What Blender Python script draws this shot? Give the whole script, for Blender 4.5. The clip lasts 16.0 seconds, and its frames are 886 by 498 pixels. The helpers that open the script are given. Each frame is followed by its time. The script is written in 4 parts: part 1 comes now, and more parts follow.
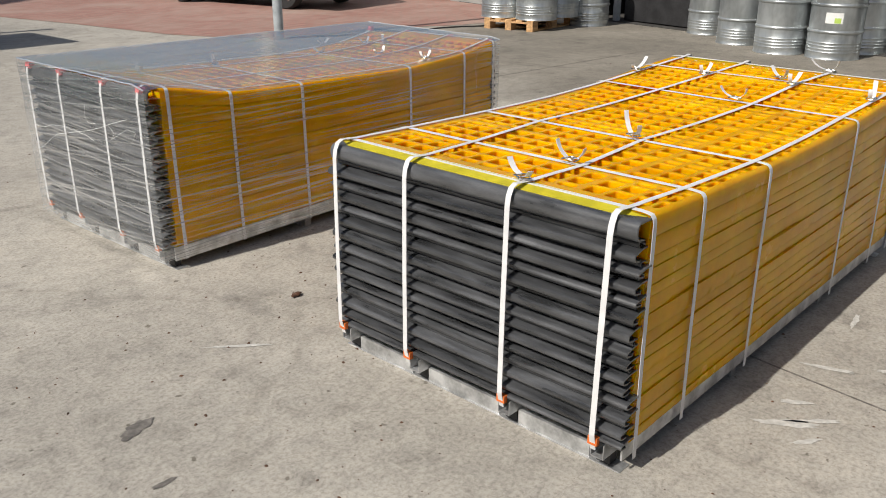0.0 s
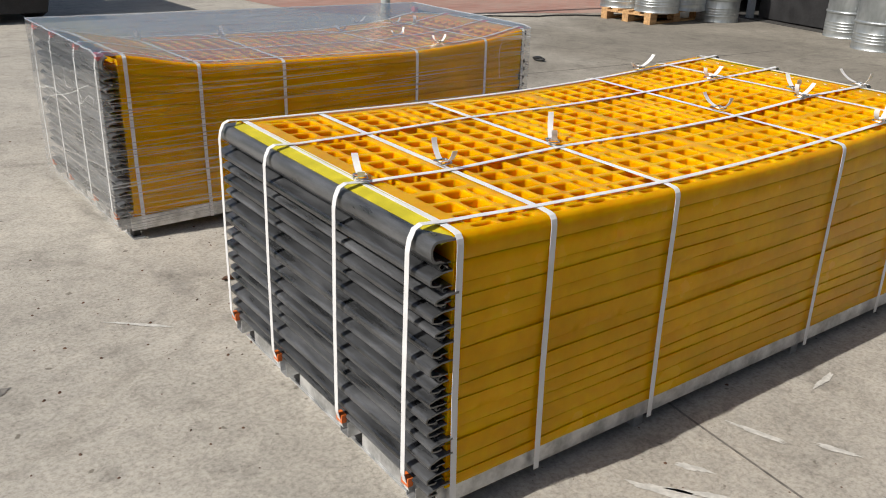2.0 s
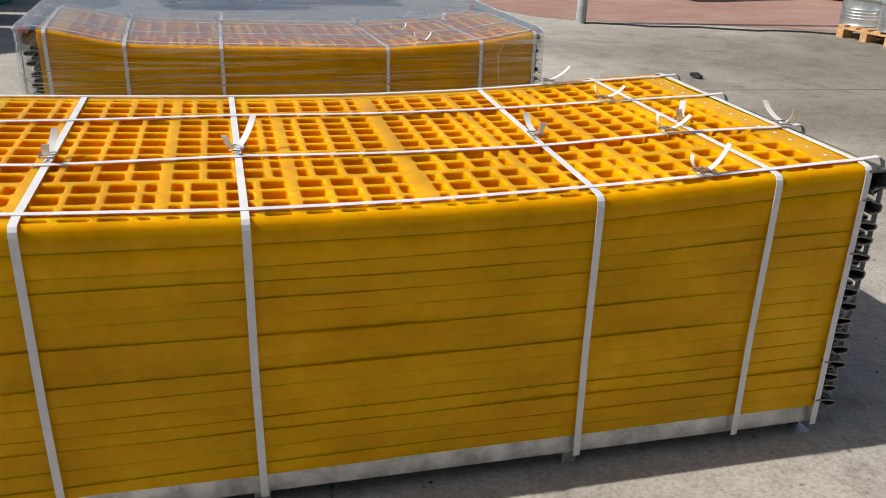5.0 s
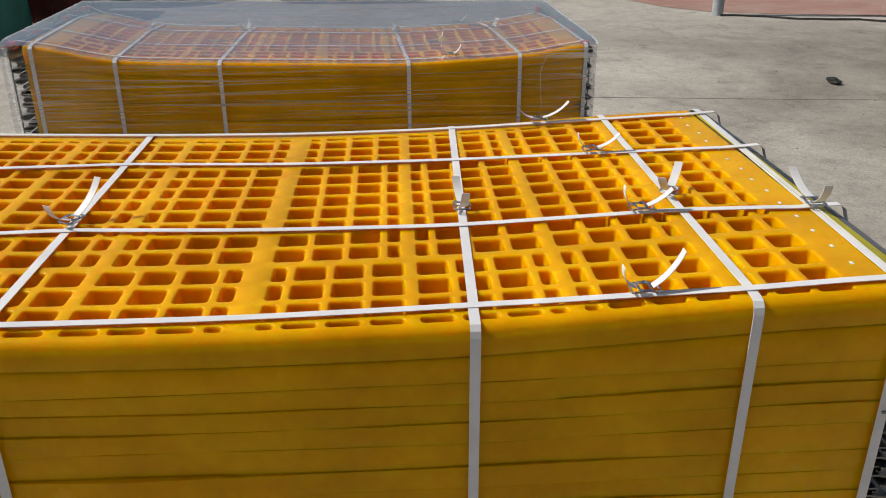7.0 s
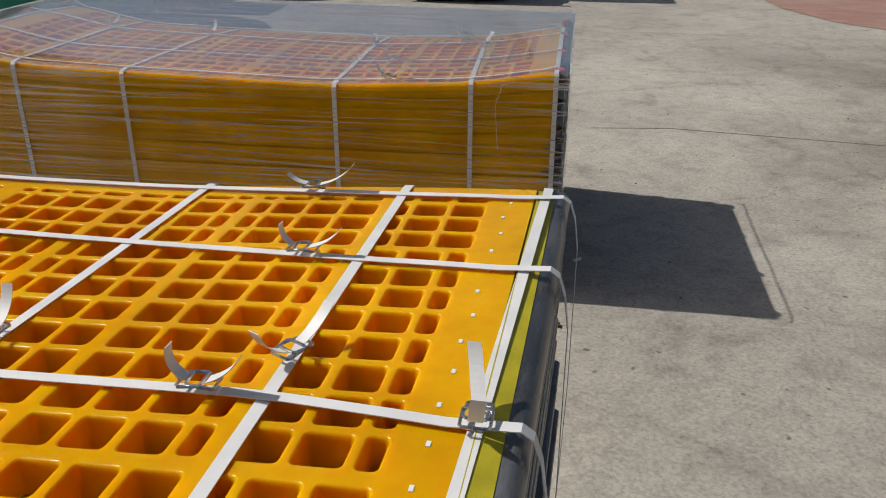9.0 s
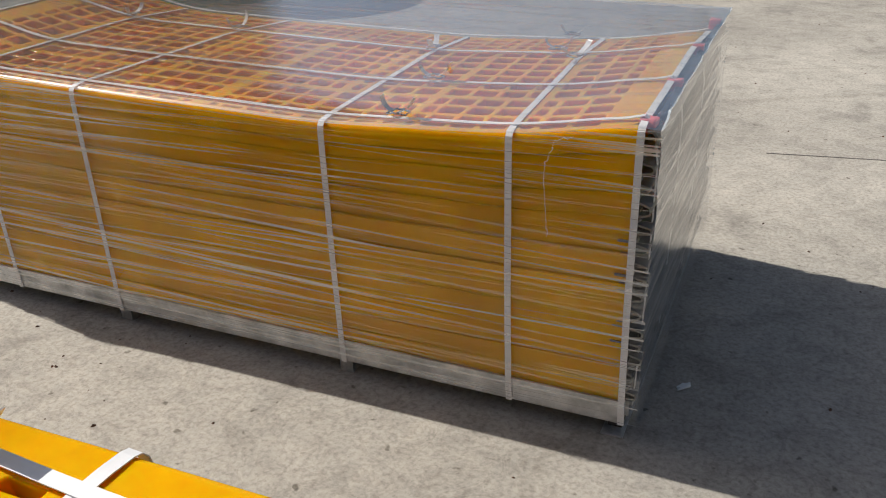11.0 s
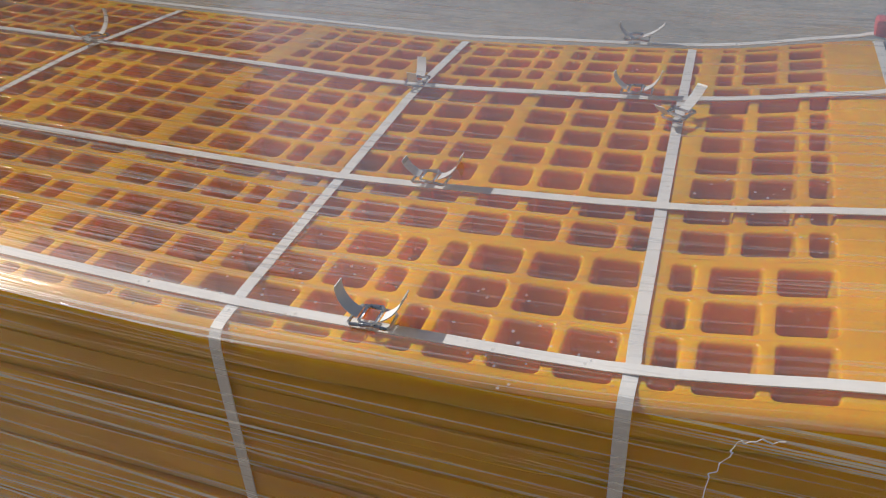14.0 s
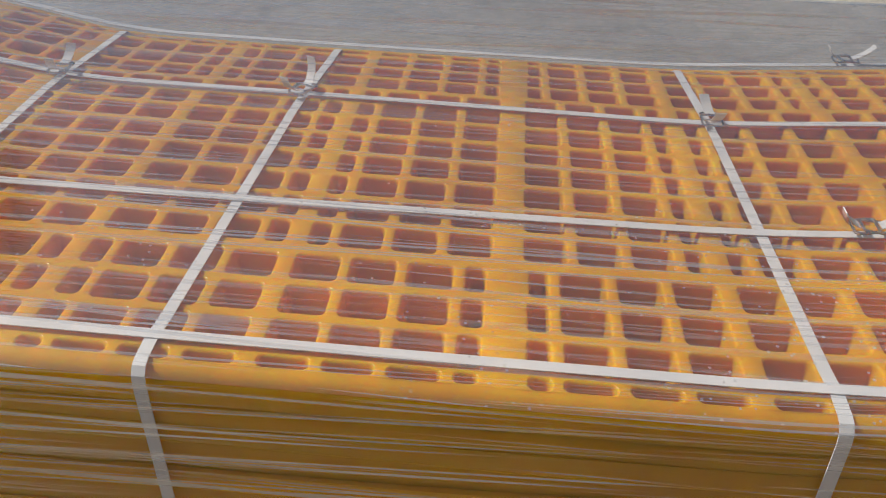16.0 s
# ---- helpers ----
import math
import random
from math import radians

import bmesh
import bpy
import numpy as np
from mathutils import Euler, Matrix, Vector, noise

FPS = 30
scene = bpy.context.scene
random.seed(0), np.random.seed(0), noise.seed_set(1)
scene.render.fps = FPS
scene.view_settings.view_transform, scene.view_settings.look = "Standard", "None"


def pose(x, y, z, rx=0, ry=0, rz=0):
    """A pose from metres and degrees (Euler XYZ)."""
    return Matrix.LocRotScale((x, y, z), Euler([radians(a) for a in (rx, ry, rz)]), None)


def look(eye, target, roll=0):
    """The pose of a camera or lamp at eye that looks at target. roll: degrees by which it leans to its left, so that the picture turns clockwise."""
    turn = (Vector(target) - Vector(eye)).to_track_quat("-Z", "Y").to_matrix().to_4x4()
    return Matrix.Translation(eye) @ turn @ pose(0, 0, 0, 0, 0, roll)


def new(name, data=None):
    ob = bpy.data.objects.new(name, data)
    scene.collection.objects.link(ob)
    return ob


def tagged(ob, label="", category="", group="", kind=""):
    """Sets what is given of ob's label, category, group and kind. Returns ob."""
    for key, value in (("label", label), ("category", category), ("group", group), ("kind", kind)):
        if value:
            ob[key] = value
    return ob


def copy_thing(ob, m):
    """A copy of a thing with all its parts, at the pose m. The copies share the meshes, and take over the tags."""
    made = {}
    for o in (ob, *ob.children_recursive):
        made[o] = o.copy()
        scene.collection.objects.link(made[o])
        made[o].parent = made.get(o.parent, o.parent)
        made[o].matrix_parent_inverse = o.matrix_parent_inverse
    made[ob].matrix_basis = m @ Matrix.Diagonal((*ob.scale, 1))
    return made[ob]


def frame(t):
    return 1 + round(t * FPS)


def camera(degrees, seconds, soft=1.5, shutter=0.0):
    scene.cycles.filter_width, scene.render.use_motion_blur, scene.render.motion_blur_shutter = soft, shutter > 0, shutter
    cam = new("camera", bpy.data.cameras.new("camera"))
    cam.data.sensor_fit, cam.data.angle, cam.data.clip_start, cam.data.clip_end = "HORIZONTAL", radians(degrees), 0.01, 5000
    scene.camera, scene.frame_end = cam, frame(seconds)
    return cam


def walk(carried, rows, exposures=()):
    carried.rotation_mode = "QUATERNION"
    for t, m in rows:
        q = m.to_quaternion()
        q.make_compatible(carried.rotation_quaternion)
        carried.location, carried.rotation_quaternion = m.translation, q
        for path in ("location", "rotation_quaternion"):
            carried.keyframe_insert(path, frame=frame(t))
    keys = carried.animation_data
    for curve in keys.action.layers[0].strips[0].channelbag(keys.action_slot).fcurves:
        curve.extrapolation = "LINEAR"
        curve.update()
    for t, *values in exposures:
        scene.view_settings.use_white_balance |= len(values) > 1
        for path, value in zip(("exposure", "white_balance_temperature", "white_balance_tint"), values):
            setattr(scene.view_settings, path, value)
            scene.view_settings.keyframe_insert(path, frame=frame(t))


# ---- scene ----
cam = camera(55.5, 16.0, soft=1.0)
PATH = [
    (0, (-1.817, -0.975, 1.464), (-0.446, 0.284, 0.732), 0.1),
    (0.5, (-1.639, -1.104, 1.46), (-0.335, 0.216, 0.713), 0.7),
    (1, (-1.446, -1.284, 1.462), (-0.211, 0.092, 0.7), 1.2),
    (1.5, (-1.247, -1.336, 1.45), (-0.079, 0.094, 0.681), 1.6),
    (2, (-1.02, -1.351, 1.438), (0.079, 0.134, 0.67), 1.8),
    (2.5, (-0.781, -1.439, 1.429), (0.24, 0.102, 0.664), 1.9),
    (3, (-0.514, -1.532, 1.426), (0.415, 0.068, 0.666), 2.0),
    (3.5, (-0.213, -1.557, 1.406), (0.617, 0.096, 0.647), 2.2),
    (4, (0.116, -1.653, 1.395), (0.833, 0.054, 0.639), 2.3),
    (4.5, (0.44, -1.737, 1.405), (1.031, 0.016, 0.643), 2.1),
    (4.7, (0.558, -1.729, 1.383), (1.1, 0.037, 0.617), 2.1),
    (6.8, (1.342, -1.249, 1.425), (1.471, 0.574, 0.612), -0.1),
    (7, (1.412, -1.199, 1.423), (1.513, 0.625, 0.609), -0.1),
    (7.5, (1.646, -1.052, 1.427), (1.675, 0.772, 0.608), -0.1),
    (8, (1.869, -0.865, 1.395), (1.805, 0.955, 0.57), 0.2),
    (8.5, (2.135, -0.633, 1.374), (1.941, 1.18, 0.551), 0.2),
    (9, (2.361, -0.407, 1.363), (2.014, 1.385, 0.545), 0.1),
    (9.5, (2.449, -0.117, 1.343), (1.946, 1.636, 0.522), -0.1),
    (10, (2.526, 0.147, 1.326), (1.893, 1.856, 0.502), -0.6),
    (10.2, (2.554, 0.255, 1.326), (1.883, 1.946, 0.495), -0.6),
    (12.3, (2.447, 1.399, 1.29), (1.572, 2.879, 0.269), -4.8),
    (12.5, (2.387, 1.485, 1.292), (1.514, 2.957, 0.256), -4.8),
    (13, (2.285, 1.636, 1.29), (1.445, 3.104, 0.223), -4.8),
    (13.5, (2.204, 1.71, 1.298), (1.431, 3.199, 0.209), -4.4),
    (14, (2.009, 1.7, 1.312), (1.347, 3.222, 0.197), -3.0),
    (14.5, (1.802, 1.662, 1.331), (1.265, 3.224, 0.202), -1.5),
    (15, (1.596, 1.661, 1.336), (1.18, 3.259, 0.208), -0.2),
    (15.5, (1.385, 1.653, 1.357), (1.08, 3.272, 0.224), 0.1),
    (16, (1.11, 1.616, 1.362), (0.923, 3.252, 0.227), 0.6),
]
walk(cam, [(t, look(eye, target, roll)) for t, eye, target, roll in PATH],
     [(0, -0.08), (3.5, 0.0), (4.7, 0.04), (7, -0.24), (8, -0.30), (8.5, -0.46), (9, -0.40), (9.6, -0.26), (10.2, -0.14), (12.5, 0.12), (13, -0.06), (14, -0.40), (16, -0.36)])

# ---- world, sun ----
world = bpy.data.worlds.new("sky")
scene.world = world
world.use_nodes = True
wn = world.node_tree
sky = wn.nodes.new("ShaderNodeTexSky")
sky.sky_type = "NISHITA"
sky.sun_disc = False
sky.dust_density = 2.6
sky.sun_elevation = radians(44)
sky.sun_rotation = radians(273)
wn.links.new(sky.outputs[0], wn.nodes["Background"].inputs[0])
wn.nodes["Background"].inputs[1].default_value = 0.074
sun = new("sun", bpy.data.lights.new("sun", "SUN"))
sun.data.energy = 4.75
sun.data.angle = radians(0.55)
sun.data.color = (1.0, 0.95, 0.87)
sun.matrix_world = look((-8.55, 0.95, 8.55), (0, 0, 0))


# ---- materials ----
def material(name, colour, rough=0.6, metal=0.0, vary=0.15, scale=8.0, bump=0.1, bump_scale=60.0, stretch=(1, 1, 1), second=None,
             sss=0.0, sss_radius=(0.02, 0.008, 0.002), coords="Object", spec=0.5, per_object=0.0):
    """Principled surface with a coarse and a fine noise on colour, and a fine bump."""
    m = bpy.data.materials.new(name)
    m.use_nodes = True
    nt = m.node_tree
    b = nt.nodes["Principled BSDF"]
    tc = nt.nodes.new("ShaderNodeTexCoord")
    mp = nt.nodes.new("ShaderNodeMapping")
    mp.inputs["Scale"].default_value = stretch
    nt.links.new(tc.outputs[coords], mp.inputs[0])
    n1 = nt.nodes.new("ShaderNodeTexNoise")
    n1.inputs["Scale"].default_value = scale
    n1.inputs["Detail"].default_value = 6
    n2 = nt.nodes.new("ShaderNodeTexNoise")
    n2.inputs["Scale"].default_value = bump_scale
    n2.inputs["Detail"].default_value = 5
    nt.links.new(mp.outputs[0], n1.inputs[0])
    nt.links.new(mp.outputs[0], n2.inputs[0])
    ramp = nt.nodes.new("ShaderNodeValToRGB")
    lo = [max(0.0, c * (1 - vary)) for c in colour]
    hi = [min(1.0, c * (1 + vary)) for c in (second or colour)]
    ramp.color_ramp.elements[0].color = (*lo, 1)
    ramp.color_ramp.elements[0].position = 0.35
    ramp.color_ramp.elements[1].color = (*hi, 1)
    ramp.color_ramp.elements[1].position = 0.68
    nt.links.new(n1.outputs[0], ramp.inputs[0])
    mix = nt.nodes.new("ShaderNodeMixRGB")
    mix.blend_type = "OVERLAY"
    mix.inputs[0].default_value = min(1.0, vary * 1.5)
    nt.links.new(ramp.outputs[0], mix.inputs[1])
    nt.links.new(n2.outputs[0], mix.inputs[2])
    out = mix.outputs[0]
    if per_object:
        oi = nt.nodes.new("ShaderNodeObjectInfo")
        hsv = nt.nodes.new("ShaderNodeHueSaturation")
        mr = nt.nodes.new("ShaderNodeMapRange")
        mr.inputs[3].default_value, mr.inputs[4].default_value = 1 - per_object, 1 + per_object
        nt.links.new(oi.outputs["Random"], mr.inputs[0])
        nt.links.new(mr.outputs[0], hsv.inputs["Value"])
        nt.links.new(out, hsv.inputs["Color"])
        out = hsv.outputs[0]
    nt.links.new(out, b.inputs["Base Color"])
    rr = nt.nodes.new("ShaderNodeMapRange")
    rr.inputs[3].default_value, rr.inputs[4].default_value = max(0.03, rough - 0.12), min(1, rough + 0.12)
    nt.links.new(n1.outputs[0], rr.inputs[0])
    nt.links.new(rr.outputs[0], b.inputs["Roughness"])
    b.inputs["Metallic"].default_value = metal
    b.inputs["Specular IOR Level"].default_value = spec
    if bump:
        bp = nt.nodes.new("ShaderNodeBump")
        bp.inputs["Strength"].default_value = bump
        bp.inputs["Distance"].default_value = 0.004
        nt.links.new(n2.outputs[0], bp.inputs["Height"])
        nt.links.new(bp.outputs[0], b.inputs["Normal"])
    if sss:
        b.inputs["Subsurface Weight"].default_value = sss
        b.inputs["Subsurface Radius"].default_value = sss_radius
        b.inputs["Subsurface Scale"].default_value = 1.0
    return m


def concrete_material():
    """Worn concrete: slow patches, blotches, fine grain, dark specks, long thin cracks and pale scuffs."""
    m = bpy.data.materials.new("worn concrete")
    m.use_nodes = True
    nt = m.node_tree
    b = nt.nodes["Principled BSDF"]
    tc = nt.nodes.new("ShaderNodeTexCoord")

    def tex(scale, detail, rough=0.5, kind="ShaderNodeTexNoise", dist=0.0):
        n = nt.nodes.new(kind)
        n.inputs["Scale"].default_value = scale
        if kind == "ShaderNodeTexNoise":
            n.inputs["Detail"].default_value = detail
            n.inputs["Roughness"].default_value = rough
            n.inputs["Distortion"].default_value = dist
        nt.links.new(tc.outputs["Object"], n.inputs["Vector"])
        return n

    def ramp(src, stops):
        r = nt.nodes.new("ShaderNodeValToRGB")
        els = r.color_ramp.elements
        els[0].position, els[0].color = stops[0][0], (*stops[0][1], 1)
        els[1].position, els[1].color = stops[-1][0], (*stops[-1][1], 1)
        for p, c in stops[1:-1]:
            e = els.new(p)
            e.color = (*c, 1)
        nt.links.new(src, r.inputs[0])
        return r.outputs[0]

    def mixed(kind, fac, a, c):
        x = nt.nodes.new("ShaderNodeMixRGB")
        x.blend_type = kind
        x.inputs[0].default_value = fac
        nt.links.new(a, x.inputs[1])
        nt.links.new(c, x.inputs[2])
        return x.outputs[0]

    slow = tex(0.55, 5, 0.6, dist=0.6)
    blot = tex(3.2, 8, 0.68, dist=0.4)
    grain = tex(70, 4, 0.7)
    base = ramp(slow.outputs[0], [(0.3, (0.335, 0.315, 0.28)), (0.52, (0.42, 0.395, 0.35)), (0.7, (0.52, 0.49, 0.435))])
    blots = ramp(blot.outputs[0], [(0.28, (0.55, 0.55, 0.56)), (0.45, (0.92, 0.92, 0.92)), (0.6, (1.0, 1.0, 1.0)), (0.75, (1.18, 1.16, 1.12))])
    c = mixed("MULTIPLY", 0.85, base, blots)
    gr = ramp(grain.outputs[0], [(0.28, (0.6, 0.59, 0.58)), (0.52, (1.0, 1.0, 1.0)), (0.75, (1.2, 1.2, 1.2))])
    c = mixed("MULTIPLY", 0.9, c, gr)
    mott = tex(11, 6, 0.7, dist=0.8)
    mo = ramp(mott.outputs[0], [(0.3, (0.74, 0.735, 0.73)), (0.5, (1.0, 1.0, 1.0)), (0.68, (1.1, 1.095, 1.09))])
    c = mixed("MULTIPLY", 0.8, c, mo)
    speck = tex(26, 2, 0.4)
    sp = ramp(speck.outputs[0], [(0.0, (0.35, 0.33, 0.3)), (0.24, (0.35, 0.33, 0.3)), (0.29, (1, 1, 1)), (1.0, (1, 1, 1))])
    c = mixed("MULTIPLY", 0.8, c, sp)
    ring = tex(7.5, 3, 0.6, dist=2.2)
    rg = ramp(ring.outputs[0], [(0.40, (1, 1, 1)), (0.47, (0.87, 0.86, 0.85)), (0.50, (1.06, 1.05, 1.04)), (0.58, (1, 1, 1))])
    c = mixed("MULTIPLY", 0.75, c, rg)
    vor = tex(0.45, 0, kind="ShaderNodeTexVoronoi")
    vor.feature = "DISTANCE_TO_EDGE"
    warp = tex(2.5, 4, 0.6)
    vm = nt.nodes.new("ShaderNodeVectorMath")
    vm.operation = "MULTIPLY_ADD"
    vm.inputs[1].default_value = (0.35, 0.35, 0)
    nt.links.new(warp.outputs["Color"], vm.inputs[0])
    nt.links.new(tc.outputs["Object"], vm.inputs[2])
    nt.links.new(vm.outputs[0], vor.inputs["Vector"])
    ck = ramp(vor.outputs["Distance"], [(0.0, (0.45, 0.43, 0.4)), (0.004, (0.6, 0.58, 0.55)), (0.009, (1, 1, 1)), (1.0, (1, 1, 1))])
    c = mixed("MULTIPLY", 0.22, c, ck)
    # wide noisy patch around (8.4, 3.6) where the concrete colour is darker
    far = nt.nodes.new("ShaderNodeVectorMath")
    far.operation = "DISTANCE"
    far.inputs[1].default_value = (8.4, 3.6, 0.0)
    nt.links.new(vm.outputs[0], far.inputs[0])
    edge = nt.nodes.new("ShaderNodeMath")
    edge.operation = "MULTIPLY_ADD"
    edge.inputs[1].default_value = 2.6
    nt.links.new(slow.outputs[0], edge.inputs[0])
    nt.links.new(far.outputs["Value"], edge.inputs[2])
    worn = nt.nodes.new("ShaderNodeMapRange")
    worn.inputs[1].default_value, worn.inputs[2].default_value = 4.6, 6.6
    nt.links.new(edge.outputs[0], worn.inputs[0])
    far_tone = ramp(worn.outputs[0], [(0.0, (0.60, 0.585, 0.56)), (1.0, (1.0, 1.0, 1.0))])
    c = mixed("MULTIPLY", 1.0, c, far_tone)
    nt.links.new(c, b.inputs["Base Color"])
    b.inputs["Roughness"].default_value = 0.82
    b.inputs["Specular IOR Level"].default_value = 0.3
    bp = nt.nodes.new("ShaderNodeBump")
    bp.inputs["Strength"].default_value = 0.35
    bp.inputs["Distance"].default_value = 0.004
    add = mixed("ADD", 0.6, blot.outputs["Color"], grain.outputs["Color"])
    nt.links.new(add, bp.inputs["Height"])
    nt.links.new(bp.outputs[0], b.inputs["Normal"])
    return m


def paver_material():
    """Small red clay pavers, dusty, seen from afar."""
    m = bpy.data.materials.new("red clay pavers")
    m.use_nodes = True
    nt = m.node_tree
    b = nt.nodes["Principled BSDF"]
    tc = nt.nodes.new("ShaderNodeTexCoord")
    br = nt.nodes.new("ShaderNodeTexBrick")
    br.inputs["Scale"].default_value = 1.0
    br.inputs["Brick Width"].default_value = 0.2
    br.inputs["Row Height"].default_value = 0.1
    br.inputs["Mortar Size"].default_value = 0.006
    br.inputs["Color1"].default_value = (0.29, 0.145, 0.115, 1)
    br.inputs["Color2"].default_value = (0.36, 0.20, 0.165, 1)
    br.inputs["Mortar"].default_value = (0.24, 0.19, 0.16, 1)
    nt.links.new(tc.outputs["Object"], br.inputs["Vector"])
    n = nt.nodes.new("ShaderNodeTexNoise")
    n.inputs["Scale"].default_value = 0.9
    n.inputs["Detail"].default_value = 7
    nt.links.new(tc.outputs["Object"], n.inputs["Vector"])
    r = nt.nodes.new("ShaderNodeValToRGB")
    r.color_ramp.elements[0].position, r.color_ramp.elements[1].position = 0.45, 0.75
    r.color_ramp.elements[1].color = (0.75, 0.75, 0.75, 1)
    nt.links.new(n.outputs[0], r.inputs[0])
    x = nt.nodes.new("ShaderNodeMixRGB")
    x.inputs[2].default_value = (0.38, 0.3, 0.25, 1)
    nt.links.new(r.outputs[0], x.inputs[0])
    nt.links.new(br.outputs[0], x.inputs[1])
    nt.links.new(x.outputs[0], b.inputs["Base Color"])
    b.inputs["Roughness"].default_value = 0.85
    return m


def film_material(name, streaks, haze, gloss_rough=0.08, dew=False, crease=0.3, shine=0.3):
    """Clear stretch film: mostly see-through, glossy by angle, with pale stretch lines along the wrap, which also paint
    in sky glints.
    """
    m = bpy.data.materials.new(name)
    m.use_nodes = True
    nt = m.node_tree
    nt.nodes.remove(nt.nodes["Principled BSDF"])
    out = nt.nodes["Material Output"]
    tc = nt.nodes.new("ShaderNodeTexCoord")

    def noise_at(scale, stretch, detail=4, rough=0.6):
        mp = nt.nodes.new("ShaderNodeMapping")
        mp.inputs["Scale"].default_value = stretch
        mp.inputs["Rotation"].default_value = (0, radians(2.2), radians(0.8))
        nt.links.new(tc.outputs["Object"], mp.inputs[0])
        n = nt.nodes.new("ShaderNodeTexNoise")
        n.inputs["Scale"].default_value = scale
        n.inputs["Detail"].default_value = detail
        n.inputs["Roughness"].default_value = rough
        nt.links.new(mp.outputs[0], n.inputs["Vector"])
        return n

    sep = nt.nodes.new("ShaderNodeSeparateXYZ")
    nt.links.new(tc.outputs["Object"], sep.inputs[0])

    def family(across, along, slope, scale, detail):
        """Fine lines that run along one way and drift a little across it."""
        w = nt.nodes.new("ShaderNodeMath")
        w.operation = "MULTIPLY_ADD"
        w.inputs[1].default_value = slope
        nt.links.new(sep.outputs[along], w.inputs[0])
        nt.links.new(sep.outputs[across], w.inputs[2])
        n = nt.nodes.new("ShaderNodeTexNoise")
        n.noise_dimensions = "2D"
        n.inputs["Scale"].default_value = 1.0
        n.inputs["Detail"].default_value = detail
        n.inputs["Roughness"].default_value = 0.65
        cb = nt.nodes.new("ShaderNodeCombineXYZ")
        m1 = nt.nodes.new("ShaderNodeMath")
        m1.operation = "MULTIPLY"
        m1.inputs[1].default_value = scale
        nt.links.new(w.outputs[0], m1.inputs[0])
        m2 = nt.nodes.new("ShaderNodeMath")
        m2.operation = "MULTIPLY"
        m2.inputs[1].default_value = 0.55
        nt.links.new(sep.outputs[along], m2.inputs[0])
        nt.links.new(m1.outputs[0], cb.inputs[0])
        nt.links.new(m2.outputs[0], cb.inputs[1])
        nt.links.new(cb.outputs[0], n.inputs["Vector"])
        return n

    across, along = {"side": ("Z", "X"), "top": ("Y", "X"), "end": ("Z", "Y")}[streaks]
    fa = family(across, along, 0.030 if streaks != "end" else 0.10, 85, 3)
    fb = family(across, along, -0.012 if streaks != "end" else -0.04, 130, 2)
    fine = nt.nodes.new("ShaderNodeMath")
    fine.operation = "MAXIMUM"
    nt.links.new(fa.outputs[0], fine.inputs[0])
    nt.links.new(fb.outputs[0], fine.inputs[1])
    broad = noise_at(1.0, {"side": (0.8, 2, 9), "top": (0.7, 5, 2), "end": (5, 1.2, 8)}[streaks], 3)
    r1 = nt.nodes.new("ShaderNodeMapRange")
    r1.inputs[1].default_value, r1.inputs[2].default_value = 0.59, 0.645
    r1.inputs[3].default_value, r1.inputs[4].default_value = 0.0, 1.0
    nt.links.new(fine.outputs[0], r1.inputs[0])
    r2 = nt.nodes.new("ShaderNodeMapRange")
    r2.inputs[1].default_value, r2.inputs[2].default_value = 0.32, 0.60
    r2.inputs[3].default_value, r2.inputs[4].default_value = 0.15, 1.0
    nt.links.new(broad.outputs[0], r2.inputs[0])
    mul = nt.nodes.new("ShaderNodeMath")
    mul.operation = "MULTIPLY"
    nt.links.new(r1.outputs[0], mul.inputs[0])
    nt.links.new(r2.outputs[0], mul.inputs[1])
    mr = nt.nodes.new("ShaderNodeMapRange")
    mr.inputs[3].default_value, mr.inputs[4].default_value = haze[0], haze[1]
    nt.links.new(mul.outputs[0], mr.inputs[0])
    amount = mr.outputs[0]
    if dew:
        vo = nt.nodes.new("ShaderNodeTexVoronoi")
        vo.inputs["Scale"].default_value = 75
        nt.links.new(tc.outputs["Object"], vo.inputs["Vector"])
        pat = noise_at(3.0, (1, 1, 1), 2)
        vr = nt.nodes.new("ShaderNodeMapRange")
        vr.inputs[1].default_value, vr.inputs[2].default_value = 0.20, 0.10
        vr.inputs[3].default_value, vr.inputs[4].default_value = 0.0, 0.4
        nt.links.new(vo.outputs["Distance"], vr.inputs[0])
        pr = nt.nodes.new("ShaderNodeMapRange")
        pr.inputs[1].default_value, pr.inputs[2].default_value = 0.42, 0.62
        nt.links.new(pat.outputs[0], pr.inputs[0])
        dm = nt.nodes.new("ShaderNodeMath")
        dm.operation = "MULTIPLY"
        nt.links.new(vr.outputs[0], dm.inputs[0])
        nt.links.new(pr.outputs[0], dm.inputs[1])
        ad = nt.nodes.new("ShaderNodeMath")
        ad.operation = "ADD"
        nt.links.new(amount, ad.inputs[0])
        nt.links.new(dm.outputs[0], ad.inputs[1])
        amount = ad.outputs[0]
    clear = nt.nodes.new("ShaderNodeBsdfTransparent")
    clear.inputs[0].default_value = (0.97, 0.97, 0.97, 1)
    # diffuse milk; its pale colour also stands in for sky reflected on the film
    milk = nt.nodes.new("ShaderNodeBsdfDiffuse")
    milk.inputs[0].default_value = (0.76, 0.81, 0.86, 1)
    trans = nt.nodes.new("ShaderNodeBsdfTranslucent")
    trans.inputs[0].default_value = (0.76, 0.81, 0.86, 1)
    both = nt.nodes.new("ShaderNodeMixShader")
    both.inputs[0].default_value = 0.45
    nt.links.new(milk.outputs[0], both.inputs[1])
    nt.links.new(trans.outputs[0], both.inputs[2])
